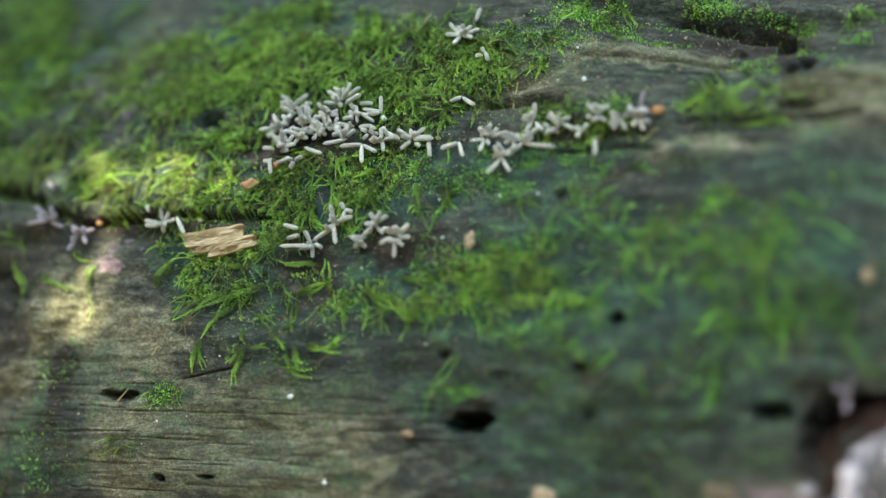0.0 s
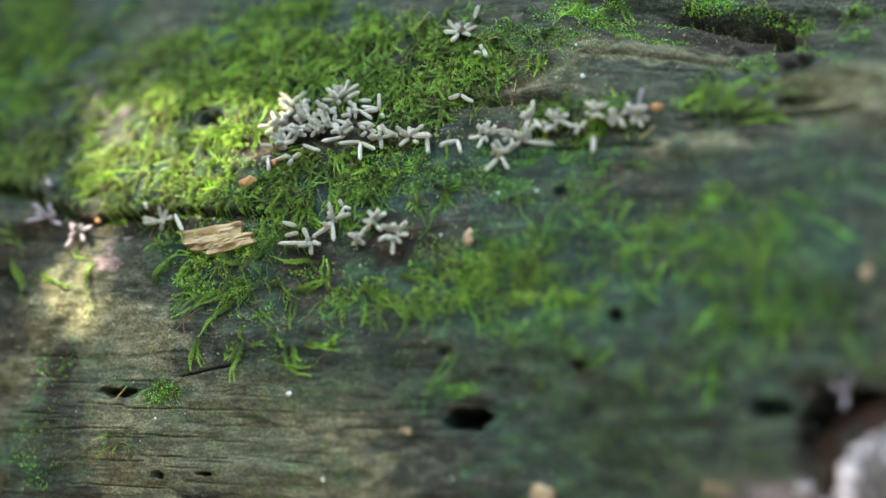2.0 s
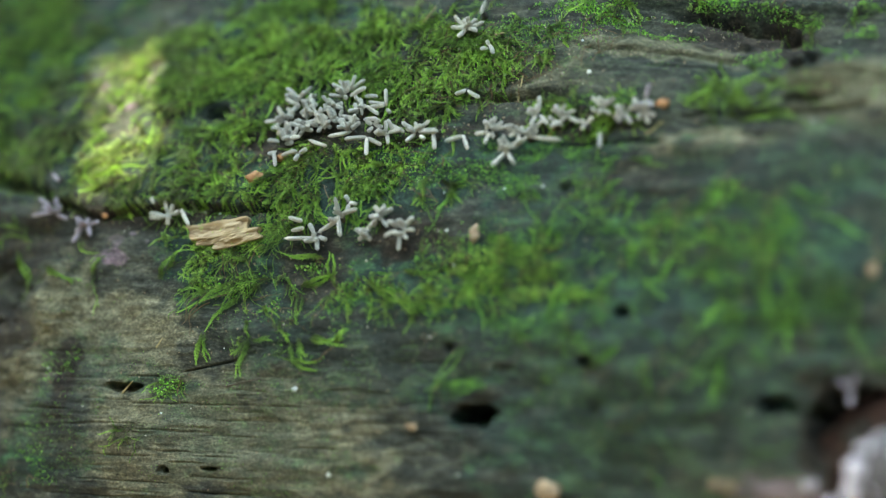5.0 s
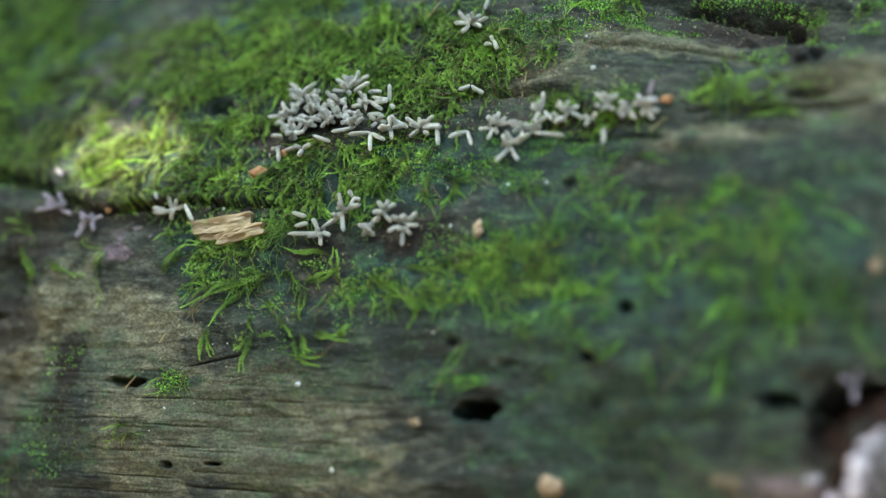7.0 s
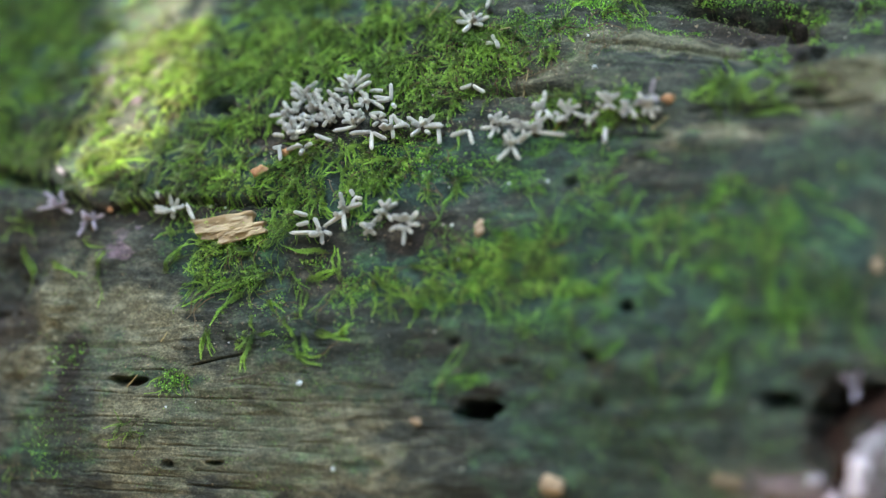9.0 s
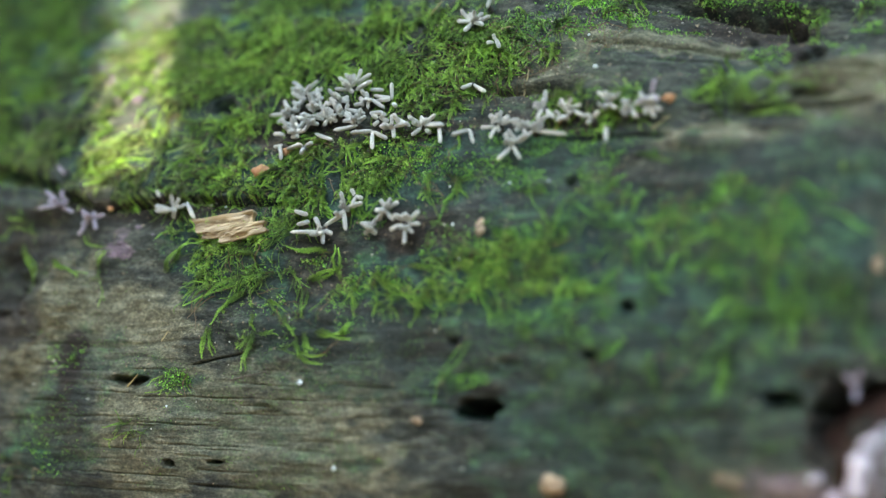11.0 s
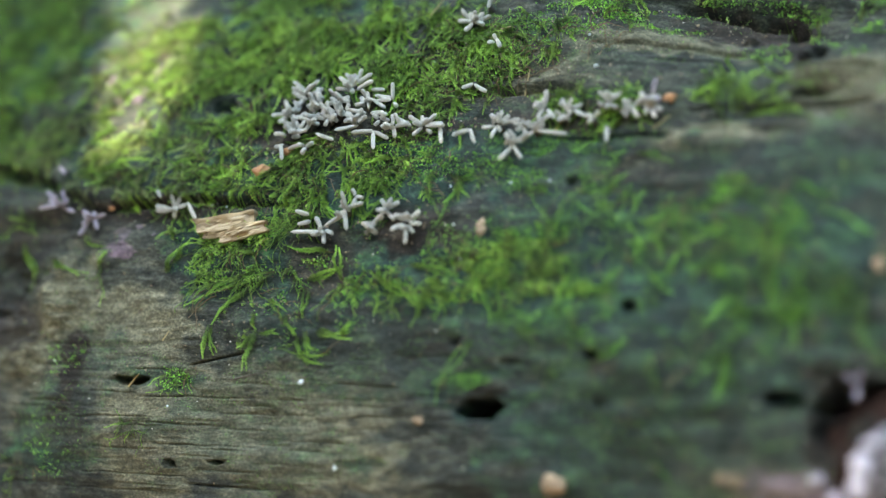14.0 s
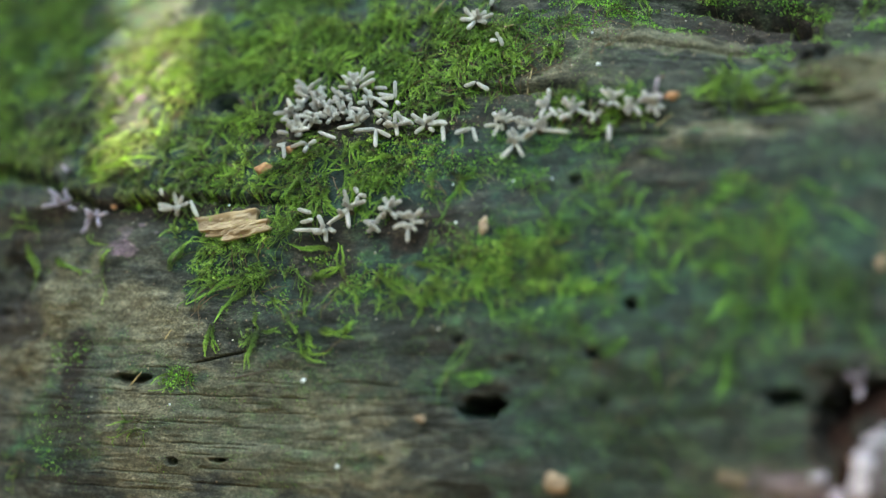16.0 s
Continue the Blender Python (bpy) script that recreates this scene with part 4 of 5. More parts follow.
fungus_cluster(16.3, 14.1, [(-0.02, 0.07, -76, 13, 2.24)])
fungus_cluster(18.7, 16.4, [(-0.31, 0.24, 154, 21, 1.01), (0.25, -0.23, -50, 3, 1.37), (0.31, 0.36, 39, 21, 1.31), (-0.13, -0.29, -96, 17, 1.22), (-0.38, -0.06, -138, 22, 0.92)])
fungus_cluster(20.8, 16.6, [(-0.35, 0.39, 124, 21, 1.21), (-0.43, 0.17, 171, 22, 0.92), (0.28, -0.38, -56, 4, 1.64), (0.44, -0.24, -27, 6, 1.44), (0.32, 0.28, 23, 19, 0.99), (-0.18, -0.36, -81, 14, 1.15)])
fungus_cluster(-4.3, 29.9, [(-0.23, 0.02, -165, 22, 1.57), (0.08, 0.19, 34, 21, 1.35), (0.3, -0.02, 8, 18, 2.13), (-0.05, -0.29, -102, 17, 1.58), (-0.06, 0.39, 128, 28, 0.94), (0.33, -0.31, -27, 2, 1.44)])
fungus_cluster(-3.3, 32.8, [(-0.0, -0.41, 79, 22, 1.58)])
fungus_cluster(-0.6, 27.0, [(-0.02, 0.27, -61, -2, 1.5), (-0.13, -0.26, -139, 21, 0.82), (-0.16, 0.28, 127, 26, 0.62)])
fungus_cluster(-15.7, 2.0, [(-0.36, -0.34, -169, 22, 3.03), (-0.36, 0.28, 124, 22, 1.18), (0.14, -0.27, -65, 16, 2.06), (0.51, -0.28, -24, 11, 1.27), (0.35, 0.41, 23, 19, 3.07)])
fungus_cluster(-18.5, 3.8, [(-0.86, 0.15, -17, 12, 2.14)])
fungus_cluster(-18.1, 2.6, [(-0.71, -0.13, 4, 17, 1.82)])
fungus_cluster(-13.0, 4.1, [(-0.15, 0.0, -64, 14, 3.14), (0.23, 0.27, 6, 17, 2.39), (-0.26, -0.14, -98, 19, 0.87), (-0.1, 0.42, 129, 22, 0.93)])
fungus_cluster(-12.3, 5.9, [(-0.07, 0.0, 135, 22, 0.84), (0.16, -0.07, -16, 12, 1.19), (0.14, -0.28, -89, 18, 1.03)])
fungus_cluster(-9.7, 2.3, [(-0.3, 0.07, 162, 22, 0.91), (0.28, -0.27, -33, 10, 1.0), (-0.01, -0.27, -119, 21, 0.8), (0.08, 0.27, 35, 20, 0.79)])
fungus_cluster(-8.2, 4.1, [(-0.22, -0.27, -111, 20, 1.22), (-0.32, 0.14, -170, 22, 0.81), (0.05, 0.41, 64, 22, 1.22), (0.37, 0.27, 17, 18, 1.64), (0.42, -0.28, -42, 9, 1.5), (-0.13, 0.55, 129, 22, 0.92)])
fungus_cluster(-5.2, 2.6, [(-0.37, 0.41, 152, 22, 1.23), (-0.31, -0.2, -132, 22, 1.49), (0.09, -0.4, -74, 16, 2.42), (0.34, 0.4, 39, 20, 1.64), (0.58, -0.07, -9, 15, 1.66), (0.37, -0.41, -36, 9, 1.17)])
fungus_cluster(-36.4, 4.6, [(-0.42, -0.21, -172, 22, 1.72), (-0.25, 0.29, 111, 22, 1.4), (0.09, -0.29, -63, 13, 1.13), (0.44, 0.14, 13, 18, 1.26)])
fungus_cluster(-34.0, 4.7, [(-0.24, 0.29, -47, 9, 2.75)])
fungus_cluster(-38.1, 5.9, [(0.01, -0.3, 118, 22, 0.88)])
fungus_cluster(-31.6, 5.6, [(-0.27, -0.14, -130, 21, 0.79), (0.19, 0.14, 32, 20, 0.89)])
fungus_cluster(-52.6, 4.8, [(-0.49, -0.07, -156, 22, 2.22), (-0.45, 0.31, 147, 21, 2.21), (-0.2, 0.08, 161, 22, 1.56), (0.42, -0.23, -19, 11, 2.22), (0.31, 0.6, 99, 22, 1.24)], True, "pinkish white finger fungi at the crack of the log")
fungus_cluster(-54.0, 9.6, [(-0.66, 0.4, -37, 7, 1.85)], True, "pinkish white finger fungi at the crack of the log")
fungus_cluster(-21.2, 18.2, [(-0.11, 0.09, 127, 21, 1.04), (0.16, -0.01, 1, 17, 1.51), (0.01, -0.25, -117, 20, 0.9), (0.32, -0.26, -35, 3, 1.19)])
fungus_cluster(-17.6, 16.5, [(-0.21, 0.17, 150, 21, 0.88), (0.1, 0.16, -26, 6, 1.23), (0.05, -0.16, -100, 18, 1.04), (0.12, 0.32, 50, 22, 0.81)])
fungus_cluster(-20.8, 15.4, [(-0.21, 0.17, 173, 22, 0.91), (0.13, 0.07, 17, 19, 1.14), (0.08, -0.24, -99, 18, 0.92), (0.28, -0.17, -19, 9, 1.34)])
fungus_cluster(-17.6, 18.3, [(-0.21, 0.17, 154, 21, 0.84), (0.13, 0.08, 10, 18, 1.04), (0.08, -0.25, -82, 13, 0.87), (0.29, -0.18, -20, 8, 1.25)])
fungus_cluster(-11.6, 15.5, [(-0.2, 0.16, 154, 21, 0.82), (0.12, 0.07, 19, 19, 1.04), (-0.0, -0.23, -115, 20, 0.82)])
fungus_cluster(-22.3, 16.0, [(-0.11, 0.08, -107, 19, 0.88), (0.13, 0.08, 20, 19, 0.89), (0.13, -0.17, -39, 3, 0.91)])
fungus_cluster(6.3, 14.5, [(-0.16, 0.08, -135, 21, 0.83), (0.1, 0.15, 45, 21, 0.82), (0.11, -0.15, -61, 6, 1.08)])
fungus_cluster(10.6, 15.9, [(-0.15, 0.08, 151, 21, 0.74), (0.12, 0.07, -39, 3, 1.1), (0.04, -0.15, -96, 17, 0.95)])
fungus_cluster(-18.6, 15.9, [(-0.21, 0.17, 163, 21, 0.91), (0.1, 0.16, 29, 20, 0.92), (0.05, -0.16, -92, 17, 0.99), (0.26, -0.09, -28, 6, 1.35)])
fungus_cluster(-20.2, 11.8, [(-0.2, 0.16, 171, 22, 0.84), (0.13, 0.07, 11, 18, 1.04), (0.05, -0.15, -83, 16, 1.12)])
fungus_cluster(-23.0, 18.0, [(-0.19, 0.09, 157, 21, 0.91), (0.13, 0.08, 33, 21, 0.95), (0.09, -0.25, -91, 16, 1.03)])
fungus_cluster(-16.4, 16.6, [(-0.18, 0.09, -114, 20, 0.84), (0.1, 0.16, 59, 22, 0.82), (0.13, -0.16, -37, 3, 1.1)])
fungus_cluster(-47.8, 3.3, [(0.12, 0.15, -55, 12, 2.05), (-0.29, -0.15, -120, 21, 1.12), (-0.54, -0.44, -98, 19, 2.02), (-0.05, 0.15, 63, 22, 0.74), (0.5, -0.0, 7, 17, 1.83)], True, "pinkish white finger fungi at the crack of the log")


# ---- small things lying on the log ----
def lying(v, turn=0.0):
    """The turn that lays a thing flat on the wood at v: its x along the log, its z outwards."""
    e1, e2, out = axes(v)
    return Matrix((e1, e2, out)).transposed().to_4x4() @ Matrix.Rotation(turn, 4, "Z")


def splinter(name, u, v, lift, long, wide, thick, turn, tilt, seed, mat, parent):
    """A torn flake of wood: ridged along the grain, ragged at both ends."""
    rng = np.random.default_rng(seed)
    a, b = 26, 9
    x = np.linspace(-0.5, 0.5, a)[:, None]
    y = np.linspace(-0.5, 0.5, b)[None, :]
    cut = 0.95 + 0.09 * value_noise(np.arange(2 * b).reshape(2, b) / 2.6, np.zeros((2, b)), seed)
    px = x * np.where(x < 0, cut[0], cut[1]) * long
    py = (y + 0.10 * np.sin(3 * x + seed) + 0.04 * value_noise(x * 14, y * 3, seed)) * wide * (1 - 0.9 * np.abs(x) ** 2.4)
    ridge = thick * (0.55 * value_noise(x * 4, y * 2.2, seed + 1) + 0.22 * value_noise(x * 11, y * 7, seed + 2))
    bow = 0.25 * thick * np.cos(x * 3)
    top = np.stack(np.broadcast_arrays(px, py, thick / 2 + ridge + bow), -1).reshape(-1, 3)
    low = np.stack(np.broadcast_arrays(px, py, -thick / 2 + bow), -1).reshape(-1, 3)
    n = a * b
    k = np.arange(n).reshape(a, b)
    faces = [np.stack([k[:-1, :-1], k[1:, :-1], k[1:, 1:], k[:-1, 1:]], -1).reshape(-1, 4)]
    faces.append(faces[0][:, ::-1] + n)
    rim = np.concatenate([k[:, 0], k[-1, 1:], k[-2::-1, -1], k[0, -2:0:-1]])
    nxt = np.roll(rim, -1)
    faces.append(np.stack([nxt, rim, rim + n, nxt + n], -1))
    ob = mesh_object(name, np.concatenate([top, low]) * MM, np.concatenate(faces), mat, False, parent)
    ob.matrix_basis = Matrix.Translation(on_log(u, v, lift) * MM) @ lying(v, turn) @ Matrix.Rotation(tilt, 4, "X")
    return ob


def wood_chip():
    chip = tagged(new("wood_chip"), "pale tan splintered wood chip lying on mossy log", "wood chip")
    splinter("upper_flake", -28.9, 2.75, 0.8, 8.2, 1.9, 0.7, 0.16, 0.1, 61, CHIP, chip)
    splinter("middle_flake", -29.0, 1.75, 0.55, 6.0, 1.5, 0.6, 0.14, 0.2, 66, CHIP, chip)
    splinter("lower_flake", -26.0, 1.5, 0.8, 6.6, 1.5, 0.65, 0.20, 0.25, 63, CHIP, chip)


def lump(name, u, v, size, mat, label, category, seed, lift=0.0, group="", turn=0.0):
    """A small irregular crumb, size along, across and high."""
    bm = bmesh.new()
    bmesh.ops.create_icosphere(bm, subdivisions=3, radius=1.0)
    for vert in bm.verts:
        c = vert.co
        c *= 1 + 0.45 * noise.noise(c * 1.4 + Vector((seed, 0, 0))) + 0.25 * noise.noise(c * 4.5 + Vector((0, seed, 0))) + 0.14 * noise.noise(c * 10 + Vector((0, 0, seed)))
        c.x, c.y, c.z = c.x * size[0] / 2 * MM, c.y * size[1] / 2 * MM, c.z * size[2] / 2 * MM
    data = bpy.data.meshes.new(name)
    bm.to_mesh(data)
    bm.free()
    for face in data.polygons:
        face.use_smooth = True
    data.materials.append(mat)
    ob = new(name, data)
    ob.matrix_basis = Matrix.Translation(on_log(u, v, size[2] * 0.3 + lift) * MM) @ lying(v, turn)
    return tagged(ob, label, category, group)


def straw(u, v, long, turn, rise, mat=None, label="thin dry straw fragment on the log"):
    ob = bmesh.new()
    bmesh.ops.create_cone(ob, cap_ends=True, segments=6, radius1=0.11 * MM, radius2=0.05 * MM, depth=long * MM,
                          matrix=Matrix.Translation((0, 0, long / 2 * MM)))
    for vert in ob.verts:
        vert.co.x += 0.05 * MM * math.sin(vert.co.z / MM * 1.3)
    data = bpy.data.meshes.new("straw")
    ob.to_mesh(data)
    ob.free()
    data.materials.append(mat or STRAW)
    thing = new("straw", data)
    thing.matrix_basis = Matrix.Translation(on_log(u, v, 0.1) * MM) @ lying(v, turn) @ Matrix.Rotation(math.pi / 2 - rise, 4, "Y")
    return tagged(thing, label, "plant debris", "debris on the log")


wood_chip()
lump("bark_crumb", -25.4, 9.0, (2.2, 1.2, 1.0), RUST, "tan brown bark crumb on moss", "crumb", 3, 0.4, turn=0.4)
lump("bark_crumb", 22.8, 17.6, (1.4, 1.0, 0.8), RUST, "orange brown bark crumb beside fungi", "crumb", 5, 0.5)
lump("bark_crumb", -23.0, 11.9, (1.2, 0.9, 0.8), RUST, "small orange brown bark crumb under fungi", "crumb", 6, 0.3)
lump("bark_crumb", 3.7, 2.4, (1.1, 2.0, 0.6), CRUMB, "small tan bark crumb on damp wood", "crumb", 8)
lump("bark_crumb", 15.6, -24.9, (2.8, 2.0, 1.4), CRUMB, "pale tan wood crumb on the log side", "crumb", 9)
lump("bark_crumb", 34.4, -23.4, (3.4, 1.6, 0.5), DULL, "dull tan wood crumb on the log side", "crumb", 10)
lump("bark_crumb", 48.0, -1.9, (1.2, 1.4, 0.7), CRUMB, "dull pinkish bark crumb on moss", "crumb", 12)
lump("bark_crumb", -45.9, 4.8, (0.8, 0.6, 0.6), RUST, "tiny red brown crumb in the crack", "crumb", 13, 0.8)
lump("bark_crumb", -0.5, -19.0, (1.3, 0.9, 0.7), CRUMB, "small tan bark crumb on the log side", "crumb", 14)
for k, (gu, gv, size) in enumerate(((13.1, 22.3, 0.85), (-15.3, -15.5, 1.0), (-32.7, -18.7, 0.45), (6.0, 7.9, 0.5), (10.6, 8.1, 0.6), (-1.2, 7.5, 0.4), (1.9, -1.2, 0.6),
                                    (0.4, 2.7, 0.5), (-10.3, -24.5, 0.8), (10.9, 27.3, 0.5), (-29.5, 4.9, 0.45), (2.4, 23.1, 0.6), (43.0, -22.9, 1.1))):
    lump("pale_grain", gu, gv, (size * 0.6, size * 0.52, size * 0.48), WHITE, "tiny white grain stuck to the log", "grain", 20 + k, 0.25, "pale grains on the log", k)
straw(4.3, 19.9, 3.2, radians(75), 0.6)
straw(9.6, 14.6, 2.6, radians(40), 0.5, RUST)
straw(21.4, 14.2, 2.2, radians(40), 0.1)
straw(-10.9, 30.9, 3.0, radians(45), 0.4)
straw(-0.9, 29.6, 2.6, radians(-30), 0.5)
straw(-35.0, -11.2, 1.5, radians(50), 0.2)
straw(-38.9, -16.6, 2.6, radians(35), 0.35)
straw(-24.5, -15.5, 5.0, radians(12), 0.05, BARK, "thin dark rootlet lying on bare wood")
# pale lumps added to stand in for bright glints beside the stub
for k, (gu, gv, size) in enumerate(((46.2, -24.6, 2.0), (43.6, -22.9, 0.9))):
    lump("glint_lump", gu, gv, (size * 1.3, size, size * 0.8), FUNGUS_PALE, "pale pinkish white lump standing in for a glint", "fungus", 33 + k, 0.2, "pale crusts on broken wood", k)


def ring_skin(rows, closed):
    """Faces between rings of equal length; closed adds a last point over the end."""
    bm = bmesh.new()
    rings = [[bm.verts.new(p) for p in row] for row in rows]
    for low, high in zip(rings, rings[1:]):
        for k in range(len(low)):
            j = (k + 1) % len(low)
            bm.faces.new((low[k], low[j], high[j], high[k]))
    if closed:
        bm.faces.new(rings[-1])
    return bm


def broken_stub():
    """The stub of a broken branch that stands out from the log's side, its end covered by a pale crust."""
    stub = tagged(new("branch_stub"), "broken dark branch stub with pale pinkish crust on the log", "branch stub")
    foot, axis = Vector((51.0, -62.0, 121.2)), Vector((0.32, -0.78, 0.53)).normalized()
    stub.matrix_basis = Matrix.Translation(foot * MM) @ axis.to_track_quat("Z", "X").to_matrix().to_4x4()

    def ring(s, r, seed):
        row = []
        for k in range(28):
            a = 2 * math.pi * k / 28
            way = Vector((math.cos(a), math.sin(a), s * 0.12))
            w = 1 + 0.16 * noise.noise(way * 1.3 + Vector((seed, 0, 0))) + 0.10 * noise.noise(way * 4 + Vector((0, seed, s * 0.3)))
            row.append(Vector((math.cos(a) * r * w, math.sin(a) * r * w, s + 0.35 * noise.noise(way * 3))) * MM)
        return row
    part("stump", ring_skin([ring(s, r, 2) for s, r in ((-4, 10.0), (0, 8.6), (2.5, 7.2), (5, 6.0), (8, 5.1), (10.2, 4.9))], True), DARK_WOOD, stub, "dark red-brown broken wood")
    part("crust", ring_skin([ring(s, r, 2) for s, r in ((7.0, 5.25), (8.5, 5.5), (10.5, 5.6), (12.2, 5.3), (13.6, 4.5), (14.6, 3.2), (15.1, 1.5))], True), CRUST, stub, "pale pinkish crust")
    # bright glossy grains strewn over the crust as made-up glints
    rng = random.Random(8)
    for k in range(46):
        a, s = rng.uniform(0, 6.28), rng.uniform(7.5, 14.4)
        r = 5.6 if s < 11 else 5.6 * math.sqrt(max(0.1, 1 - ((s - 11) / 4.3) ** 2))
        bm = bmesh.new()
        bmesh.ops.create_icosphere(bm, subdivisions=2, radius=rng.uniform(0.25, 0.62) * MM)
        for vert in bm.verts:
            vert.co *= 1 + 0.25 * noise.noise(vert.co * 2500 + Vector((k, 0, 0)))
        bm.transform(Matrix.Translation(Vector((math.cos(a) * r, math.sin(a) * r, s)) * MM))
        part("grain", bm, GLINT_GRAIN, stub)
    # two larger bright grains on the rim, added in place of wet glints
    for along, rim, size in ((12.8, (-0.88, -0.1, 0.44), 0.85), (12.3, (-0.94, -0.33, 0.1), 0.9)):
        bm = bmesh.new()
        bmesh.ops.create_icosphere(bm, subdivisions=3, radius=size * MM)
        for vert in bm.verts:
            vert.co *= 1 + 0.2 * noise.noise(vert.co * 1500 + Vector((along, 0, 0)))
        bm.transform(stub.matrix_basis.inverted() @ Matrix.Translation((foot + axis * along + Vector(rim).normalized() * 5.5) * MM))
        part("grain", bm, GLINT_GRAIN, stub)


broken_stub()
for k, (gu, gv, size) in enumerate(((-45.4, 25.0, 1.7), (-47.1, 20.6, 1.5), (-52.7, 23.2, 1.3), (-41.6, 2.6, 0.8), (-39.2, 1.2, 0.6))):
    lump("lilac_crust", gu, gv, (size * 1.9, size * 1.1, size * 0.4), LILAC, "dull lilac pink crust growing beside moss", "fungus", 53 + k, -0.25, "lilac crusts among moss", k)
fungus_cluster(20.9, 18.0, [(0, 0, 70, 30, 1.5), (0.3, -0.3, -60, 20, 1.6), (-0.3, -0.5, -120, 25, 1.4)], True, "small lilac white finger fungi beside an orange crumb")
fungus_cluster(46.4, -13.4, [(0.2, 0.1, 60, 40, 1.5), (-0.2, 0, 150, 40, 1.4), (0, -0.3, -80, 40, 1.9)], True, "dull lilac grey finger fungi over the hollow in the log")


# ---- shade trees: leafy twigs between the sun and the log, out of sight above ----
EAST = Vector((0, 0, 1)).cross(SUN).normalized()
NORTH = SUN.cross(EAST)


def leaf_blade(parent, place, size, turn, tilt, rng):
    """A pointed oval leaf with a folded midrib, lying across the sunlight."""
    n = 9
    bm = bmesh.new()
    rows = []
    for i in range(n):
        s = i / (n - 1)
        w = 0.30 * math.sin(math.pi * s ** 0.85) ** 0.9 if 0 < s < 1 else 0.0
        z = -0.12 * s * s
        rows.append([bm.verts.new((s, k * w, z + 0.05 * abs(k) * w * 3)) for k in (-1, -0.5, 0, 0.5, 1)] if w else [bm.verts.new((s, 0, z))])
    for low, high in zip(rows, rows[1:]):
        for k in range(4):
            if len(low) == 1:
                bm.faces.new((low[0], high[k + 1], high[k]))
            elif len(high) == 1:
                bm.faces.new((low[k], low[k + 1], high[0]))
            else:
                bm.faces.new((low[k], low[k + 1], high[k + 1], high[k]))
    frame_m = Matrix((EAST, NORTH, SUN)).transposed().to_4x4()
    bm.transform(Matrix.Translation(place) @ frame_m @ Matrix.Rotation(turn, 4, "Z") @ Matrix.Rotation(tilt, 4, "X") @ Matrix.Scale(size, 4))
    return part("leaf", bm, LEAF, parent)


def twig_stem(parent, a, b, thick):
    bm = bmesh.new()
    way = Vector(b) - Vector(a)
    bmesh.ops.create_cone(bm, cap_ends=True, segments=8, radius1=thick, radius2=thick * 0.5, depth=way.length,
                          matrix=Matrix.Translation((Vector(a) + Vector(b)) / 2) @ way.to_track_quat("Z", "Y").to_matrix().to_4x4())
    return part("stem", bm, BARK, parent)


def shade_point(east, north, away):
    """A place over the log given across the sunlight, in millimetres."""
    return (EAST * east + NORTH * north + SUN * away) * MM


def within(polygon, x, y):
    inside = False
    for (ax, ay), (bx, by) in zip(polygon, polygon[1:] + polygon[:1]):
        if (ay > y) != (by > y) and x < (bx - ax) * (y - ay) / (by - ay) + ax:
            inside = not inside
    return inside


def leafy_twig(name, label, away, box, clear, pitch, sizes, seed):
    """Overlapping leaves over the box (east, north from and to) wherever clear() leaves room, on one stem."""
    rng = random.Random(seed)
    e0, e1, n0, n1 = box
    base = shade_point(e0, n1, away + 30)
    twig = tagged(new(name), label, "tree branch", "leafy twigs over the log")
    twig.matrix_basis = Matrix.Translation(base)
    twig_stem(twig, (0, 0, 0), shade_point(e1, (n0 + n1) / 2, away + 22) - base, 0.002)
    for i in range(int((e1 - e0) / pitch) + 1):
        for j in range(int((n1 - n0) / pitch) + 1):
            ce, cn = e0 + i * pitch + rng.uniform(-2, 2), n0 + j * pitch + rng.uniform(-2, 2)
            for size in sizes:
                for turn in (rng.uniform(0, 6.28) for _ in range(9)):
                    c, s = math.cos(turn), math.sin(turn)
                    rim = [(ce + size * ((q - 0.5) * c - w * s), cn + size * ((q - 0.5) * s + w * c)) for q, w in
                           ((0, 0), (1, 0), (0.2, 0.17), (0.2, -0.17), (0.5, 0.3), (0.5, -0.3), (0.8, 0.2), (0.8, -0.2),
                            (0.2, 0), (0.35, 0.13), (0.35, -0.13), (0.5, 0), (0.65, 0.13), (0.65, -0.13), (0.8, 0))]
                    if all(clear(e, n) for e, n in rim):
                        break
                else:
                    continue
                place = shade_point(ce - size * 0.5 * c, cn - size * 0.5 * s, away + rng.uniform(-18, 18)) - base
                leaf_blade(twig, place, size * MM, turn, rng.uniform(-0.2, 0.2), rng)
                break
    return twig


GAPS = ([(-60, 25.5), (-60, 54), (27, 49), (30, 41), (29.4, 30), (26.6, 22.5), (27.2, 15.2), (23.6, 14.2), (20.5, 22), (8, 24.5)],
        [(32.5, 8), (33.2, 19), (36.2, 24.5), (37.2, 16), (37, 4), (37, -4), (34.5, 0)],
        [(87.6, 82.5), (87.2, 86), (89, 88.2), (91.6, 87.2), (91.2, 82.5)],
        [(75.2, 68.5), (75, 75), (76.8, 77.2), (78.3, 75), (77.8, 69)])
leafy_twig("leafy_branch", "leafy green tree branch shading the log", 560, (-55, 110, -40, 140),
           lambda e, n: not any(within(g, e, n) for g in GAPS), 11, (34, 26, 18, 11), 3)
SIDE_TWIG = leafy_twig("leafy_twig", "swaying leafy green twig over the log", 500, (-40, 42, 0, 50), lambda e, n: n >= 0, 9, (30, 22, 14, 9), 4)
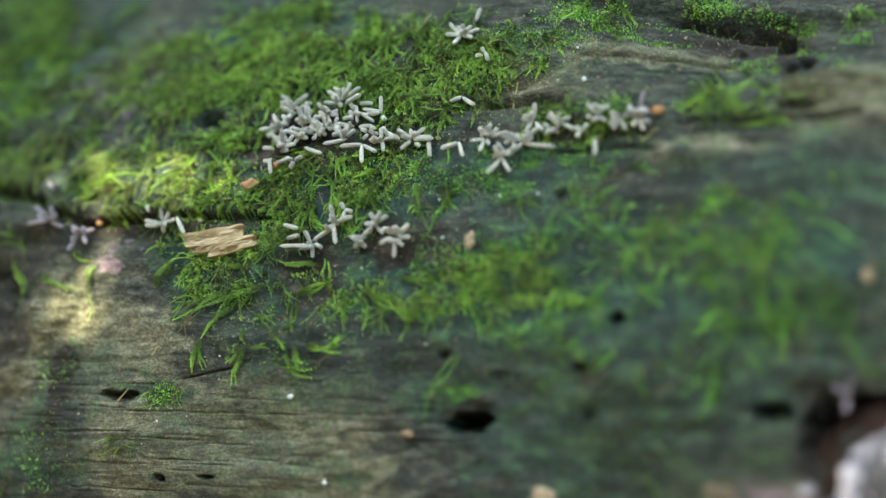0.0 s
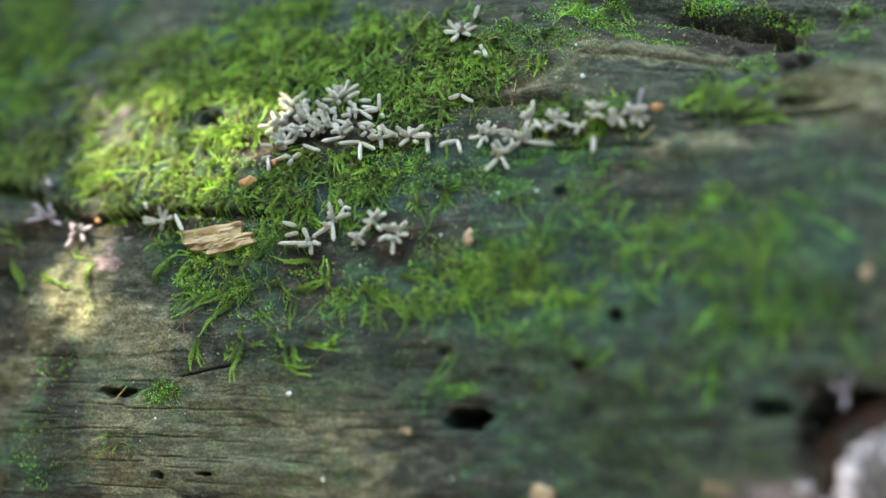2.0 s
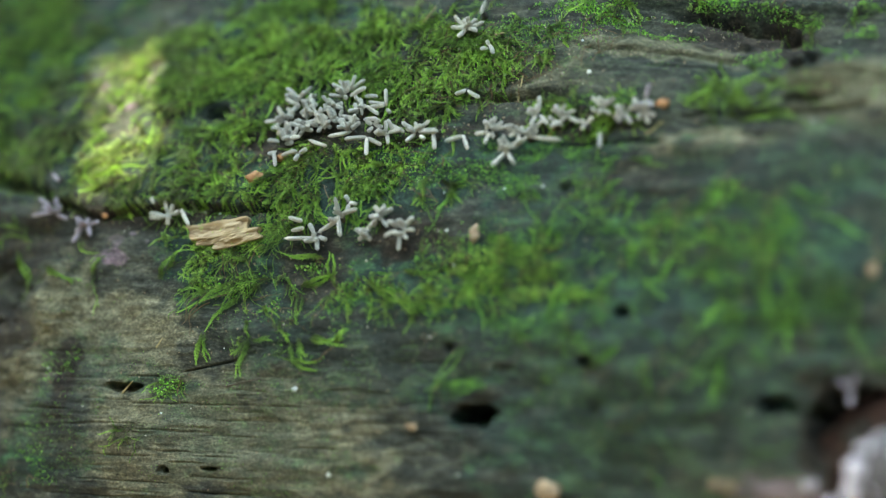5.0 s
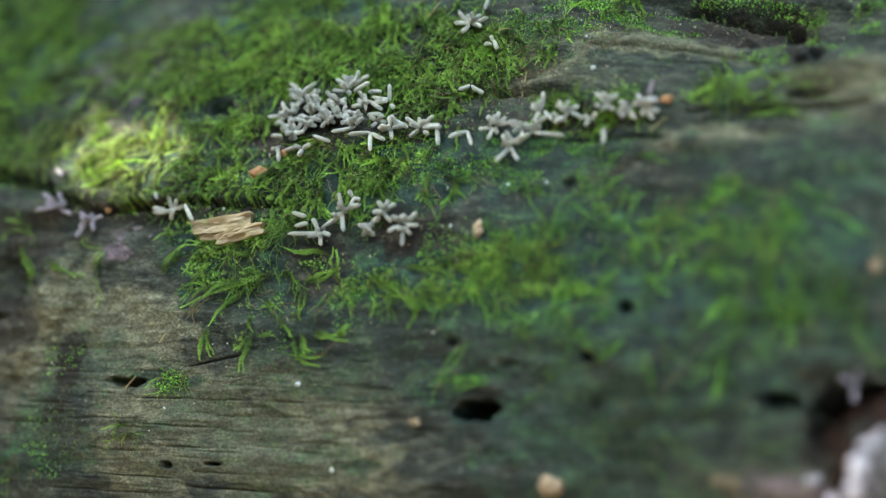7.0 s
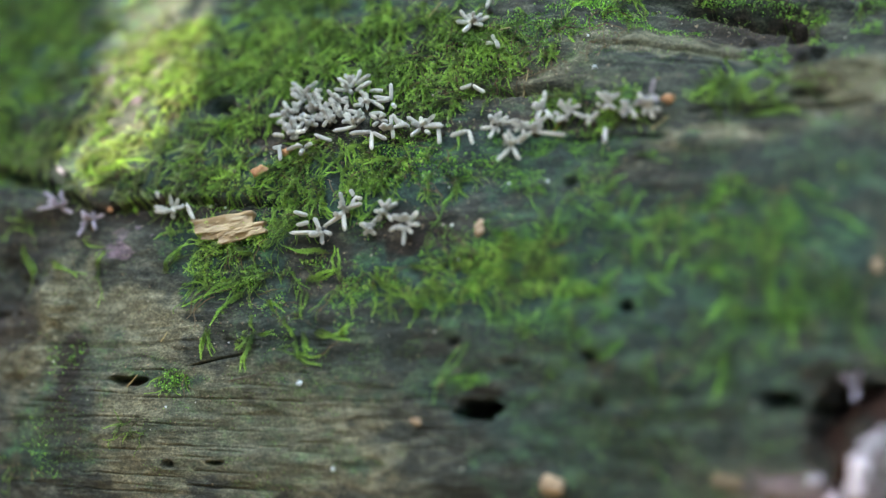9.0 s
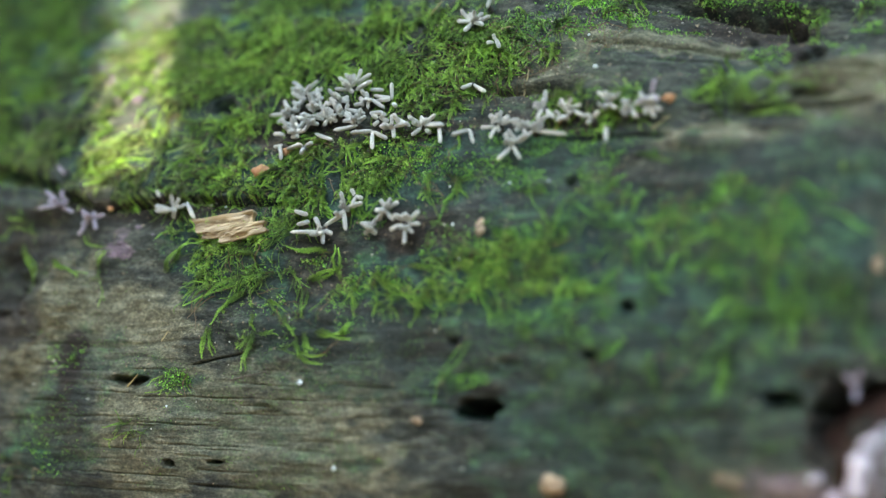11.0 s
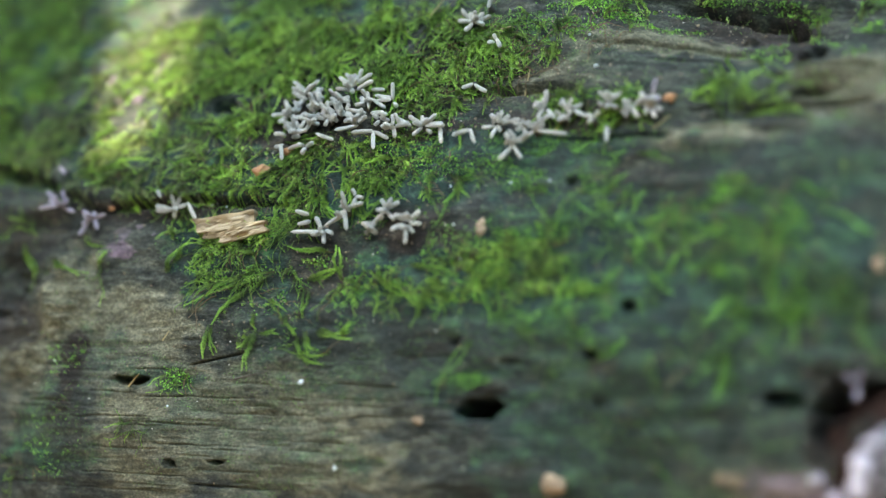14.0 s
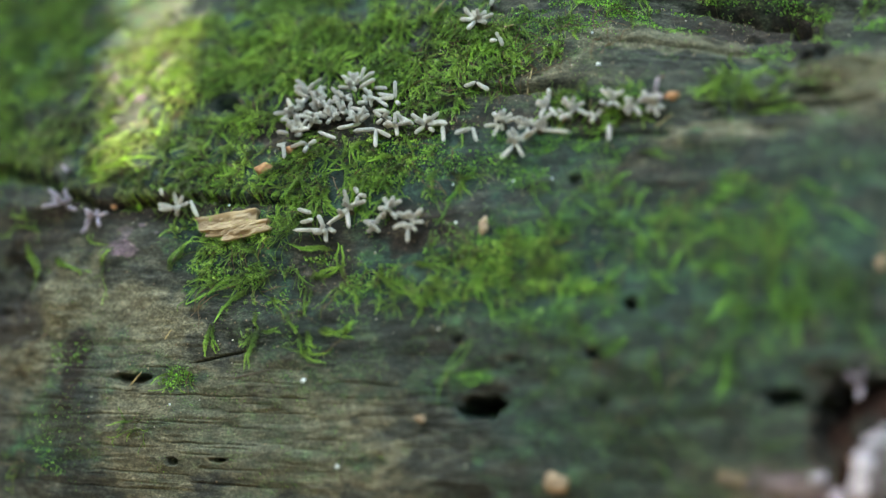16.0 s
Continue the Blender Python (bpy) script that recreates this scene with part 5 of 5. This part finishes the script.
TOP_TWIG = leafy_twig("leafy_twig", "swaying leafy green twig over the log", 465, (-60, 10, 0, 64),
                      lambda e, n: e <= 0.48 * (n - 31), 9, (30, 22, 14, 9), 6)
LOW_TWIG = leafy_twig("leafy_twig", "small swaying leafy green twig over the log", 520, (28, 50, -4, 38), lambda e, n: e > 27.5, 7, (22, 16, 12), 8)
EDGE_TWIG = leafy_twig("leafy_twig", "swaying leafy green twig shading the crack of the log", 515, (4, 46, 17, 62), lambda e, n: e > 36.6 - 0.6 * n, 8, (22, 15, 10, 7), 12)
STAR_TWIG = leafy_twig("leafy_twig", "small swaying leafy green twig over the crack", 530, (19, 31, 11, 20), lambda e, n: True, 6, (9, 7), 15)
NEAR_TWIG = leafy_twig("leafy_twig", "small swaying leafy green twig over the log", 540, (70, 98, 60, 98), lambda e, n: True, 9, (24, 18), 9)


def motions():
    """The wind moves the two twigs across the gap in the shade, and with them the patch of sun."""
    # seconds, then how far the side twig stands off and how far the top twig reaches down
    sway = (
        (0.0, 37.2, 26.3), (0.3, 38.6, 25.5), (0.6, 37.2, 25.5), (0.8, 37.2, 28.0), (1.2, 36.5, 17.8),
        (1.4, 35.2, 16.1), (1.6, 30.4, 22.9), (1.8, 33.8, 24.6), (2.0, 46.1, 16.1), (2.2, 40.6, 13.7),
        (2.4, 39.3, 0.6), (2.6, 40.6, -4.6), (2.8, 37.9, -4.8), (3.0, 35.2, -5.0), (3.2, 35.2, 0.6),
        (3.4, 31.8, 12.5), (3.6, 28.4, 18.6), (3.8, 27.0, 24.6), (4.0, 21.6, 32.2), (4.2, 28.4, -1.8),
        (5.2, 30.4, 10.1), (6.3, 31.5, 14.1), (6.6, 30.7, 20.8), (6.8, 30.5, 21.8), (7.0, 31.0, 20.9),
        (7.2, 29.0, 21.5), (7.4, 26.7, 7.7), (7.6, 32.8, -1.8), (7.8, 31.4, 12.5), (8.0, 33.5, -1.8),
    )
    sway += (
        (8.2, 29.4, 23.8), (8.4, 28.0, 22.9), (8.6, 33.5, 7.7), (8.8, 32.1, -1.8), (9.0, 35.5, -4.6),
        (9.2, 32.8, -4.6), (10.2, 32.1, -4.6), (11.3, 31.4, -4.6), (11.5, 32.8, -4.6), (11.7, 30.8, -4.6),
        (11.9, 30.1, -4.6), (12.1, 33.5, -4.6), (12.3, 36.9, -4.6), (12.5, 34.8, -4.6), (12.8, 35.5, -4.6),
        (13.0, 31.4, -4.6), (13.4, 31.0, -4.6), (13.8, 33.5, -4.6), (14.2, 34.2, -4.6), (14.5, 32.8, -4.6),
        (14.8, 31.0, -4.6), (15.2, 32.6, -4.6), (15.5, 35.5, -4.6), (15.7, 34.8, -4.6), (16.0, 34.2, -4.6),
    )
    side, top = SIDE_TWIG.matrix_basis.translation.copy(), TOP_TWIG.matrix_basis.translation.copy()
    walk(SIDE_TWIG, [(t, Matrix.Translation(side + NORTH * off * MM)) for t, off, _ in sway])
    drift = ((0.0, 38), (1.0, 36), (1.6, 34), (2.0, 36), (2.6, 25), (3.2, 22), (3.6, 18), (4.0, 15), (4.4, 20), (5.5, 18), (6.5, 20), (7.0, 16), (8.0, 20), (9.0, 16),
             (10.5, 12), (12.0, 12), (14.0, 11), (16.0, 12))
    lean = ((0.0, 0), (2.0, 2), (4.2, 1), (5.2, 4), (6.3, 14), (7.0, 12), (8.0, 15), (9.0, 28), (10.5, 32), (12.0, 36), (14.0, 35), (16.0, 36))
    near = NEAR_TWIG.matrix_basis.translation.copy()
    walk(NEAR_TWIG, [(t, Matrix.Translation(near + NORTH * off * MM)) for t, off in lean])
    low = LOW_TWIG.matrix_basis.translation.copy()
    walk(LOW_TWIG, [(t, Matrix.Translation(low - NORTH * off * MM)) for t, off in drift])
    star = STAR_TWIG.matrix_basis.translation.copy()
    walk(STAR_TWIG, [(t, Matrix.Translation(star - EAST * off * MM)) for t, off in ((0.0, 0), (2.0, 3), (3.0, 6), (4.2, 2), (5.2, 8), (6.3, 14), (6.9, 22), (8.0, 20), (9.0, 18), (10.2, 10), (11.5, 6), (13.0, 4), (16.0, 3))])
    edge = EDGE_TWIG.matrix_basis.translation.copy()
    walk(EDGE_TWIG, [(t, Matrix.Translation(edge + EAST * off * MM)) for t, off in (
        (0.0, 22), (0.8, 22), (1.2, 15), (1.6, 14), (1.9, 16), (2.2, 14), (2.5, 9), (2.7, 9), (3.0, 8), (3.4, 9), (3.8, 3), (4.2, 3), (5.3, 3), (6.4, 8), (7.1, 8), (7.4, 4),
        (7.7, 3), (8.0, 3), (8.3, 2), (8.6, 4), (9.0, 2), (10.2, 2), (11.3, 3), (11.7, 0), (12.0, -1), (12.4, 0), (12.8, -1), (13.3, 0), (14.4, 0), (14.8, -2), (15.2, -2),
        (15.6, 0), (16.0, 2))])
    walk(TOP_TWIG, [(t, Matrix.Translation(top + EAST * reach * MM)) for t, _, reach in sway])


motions()
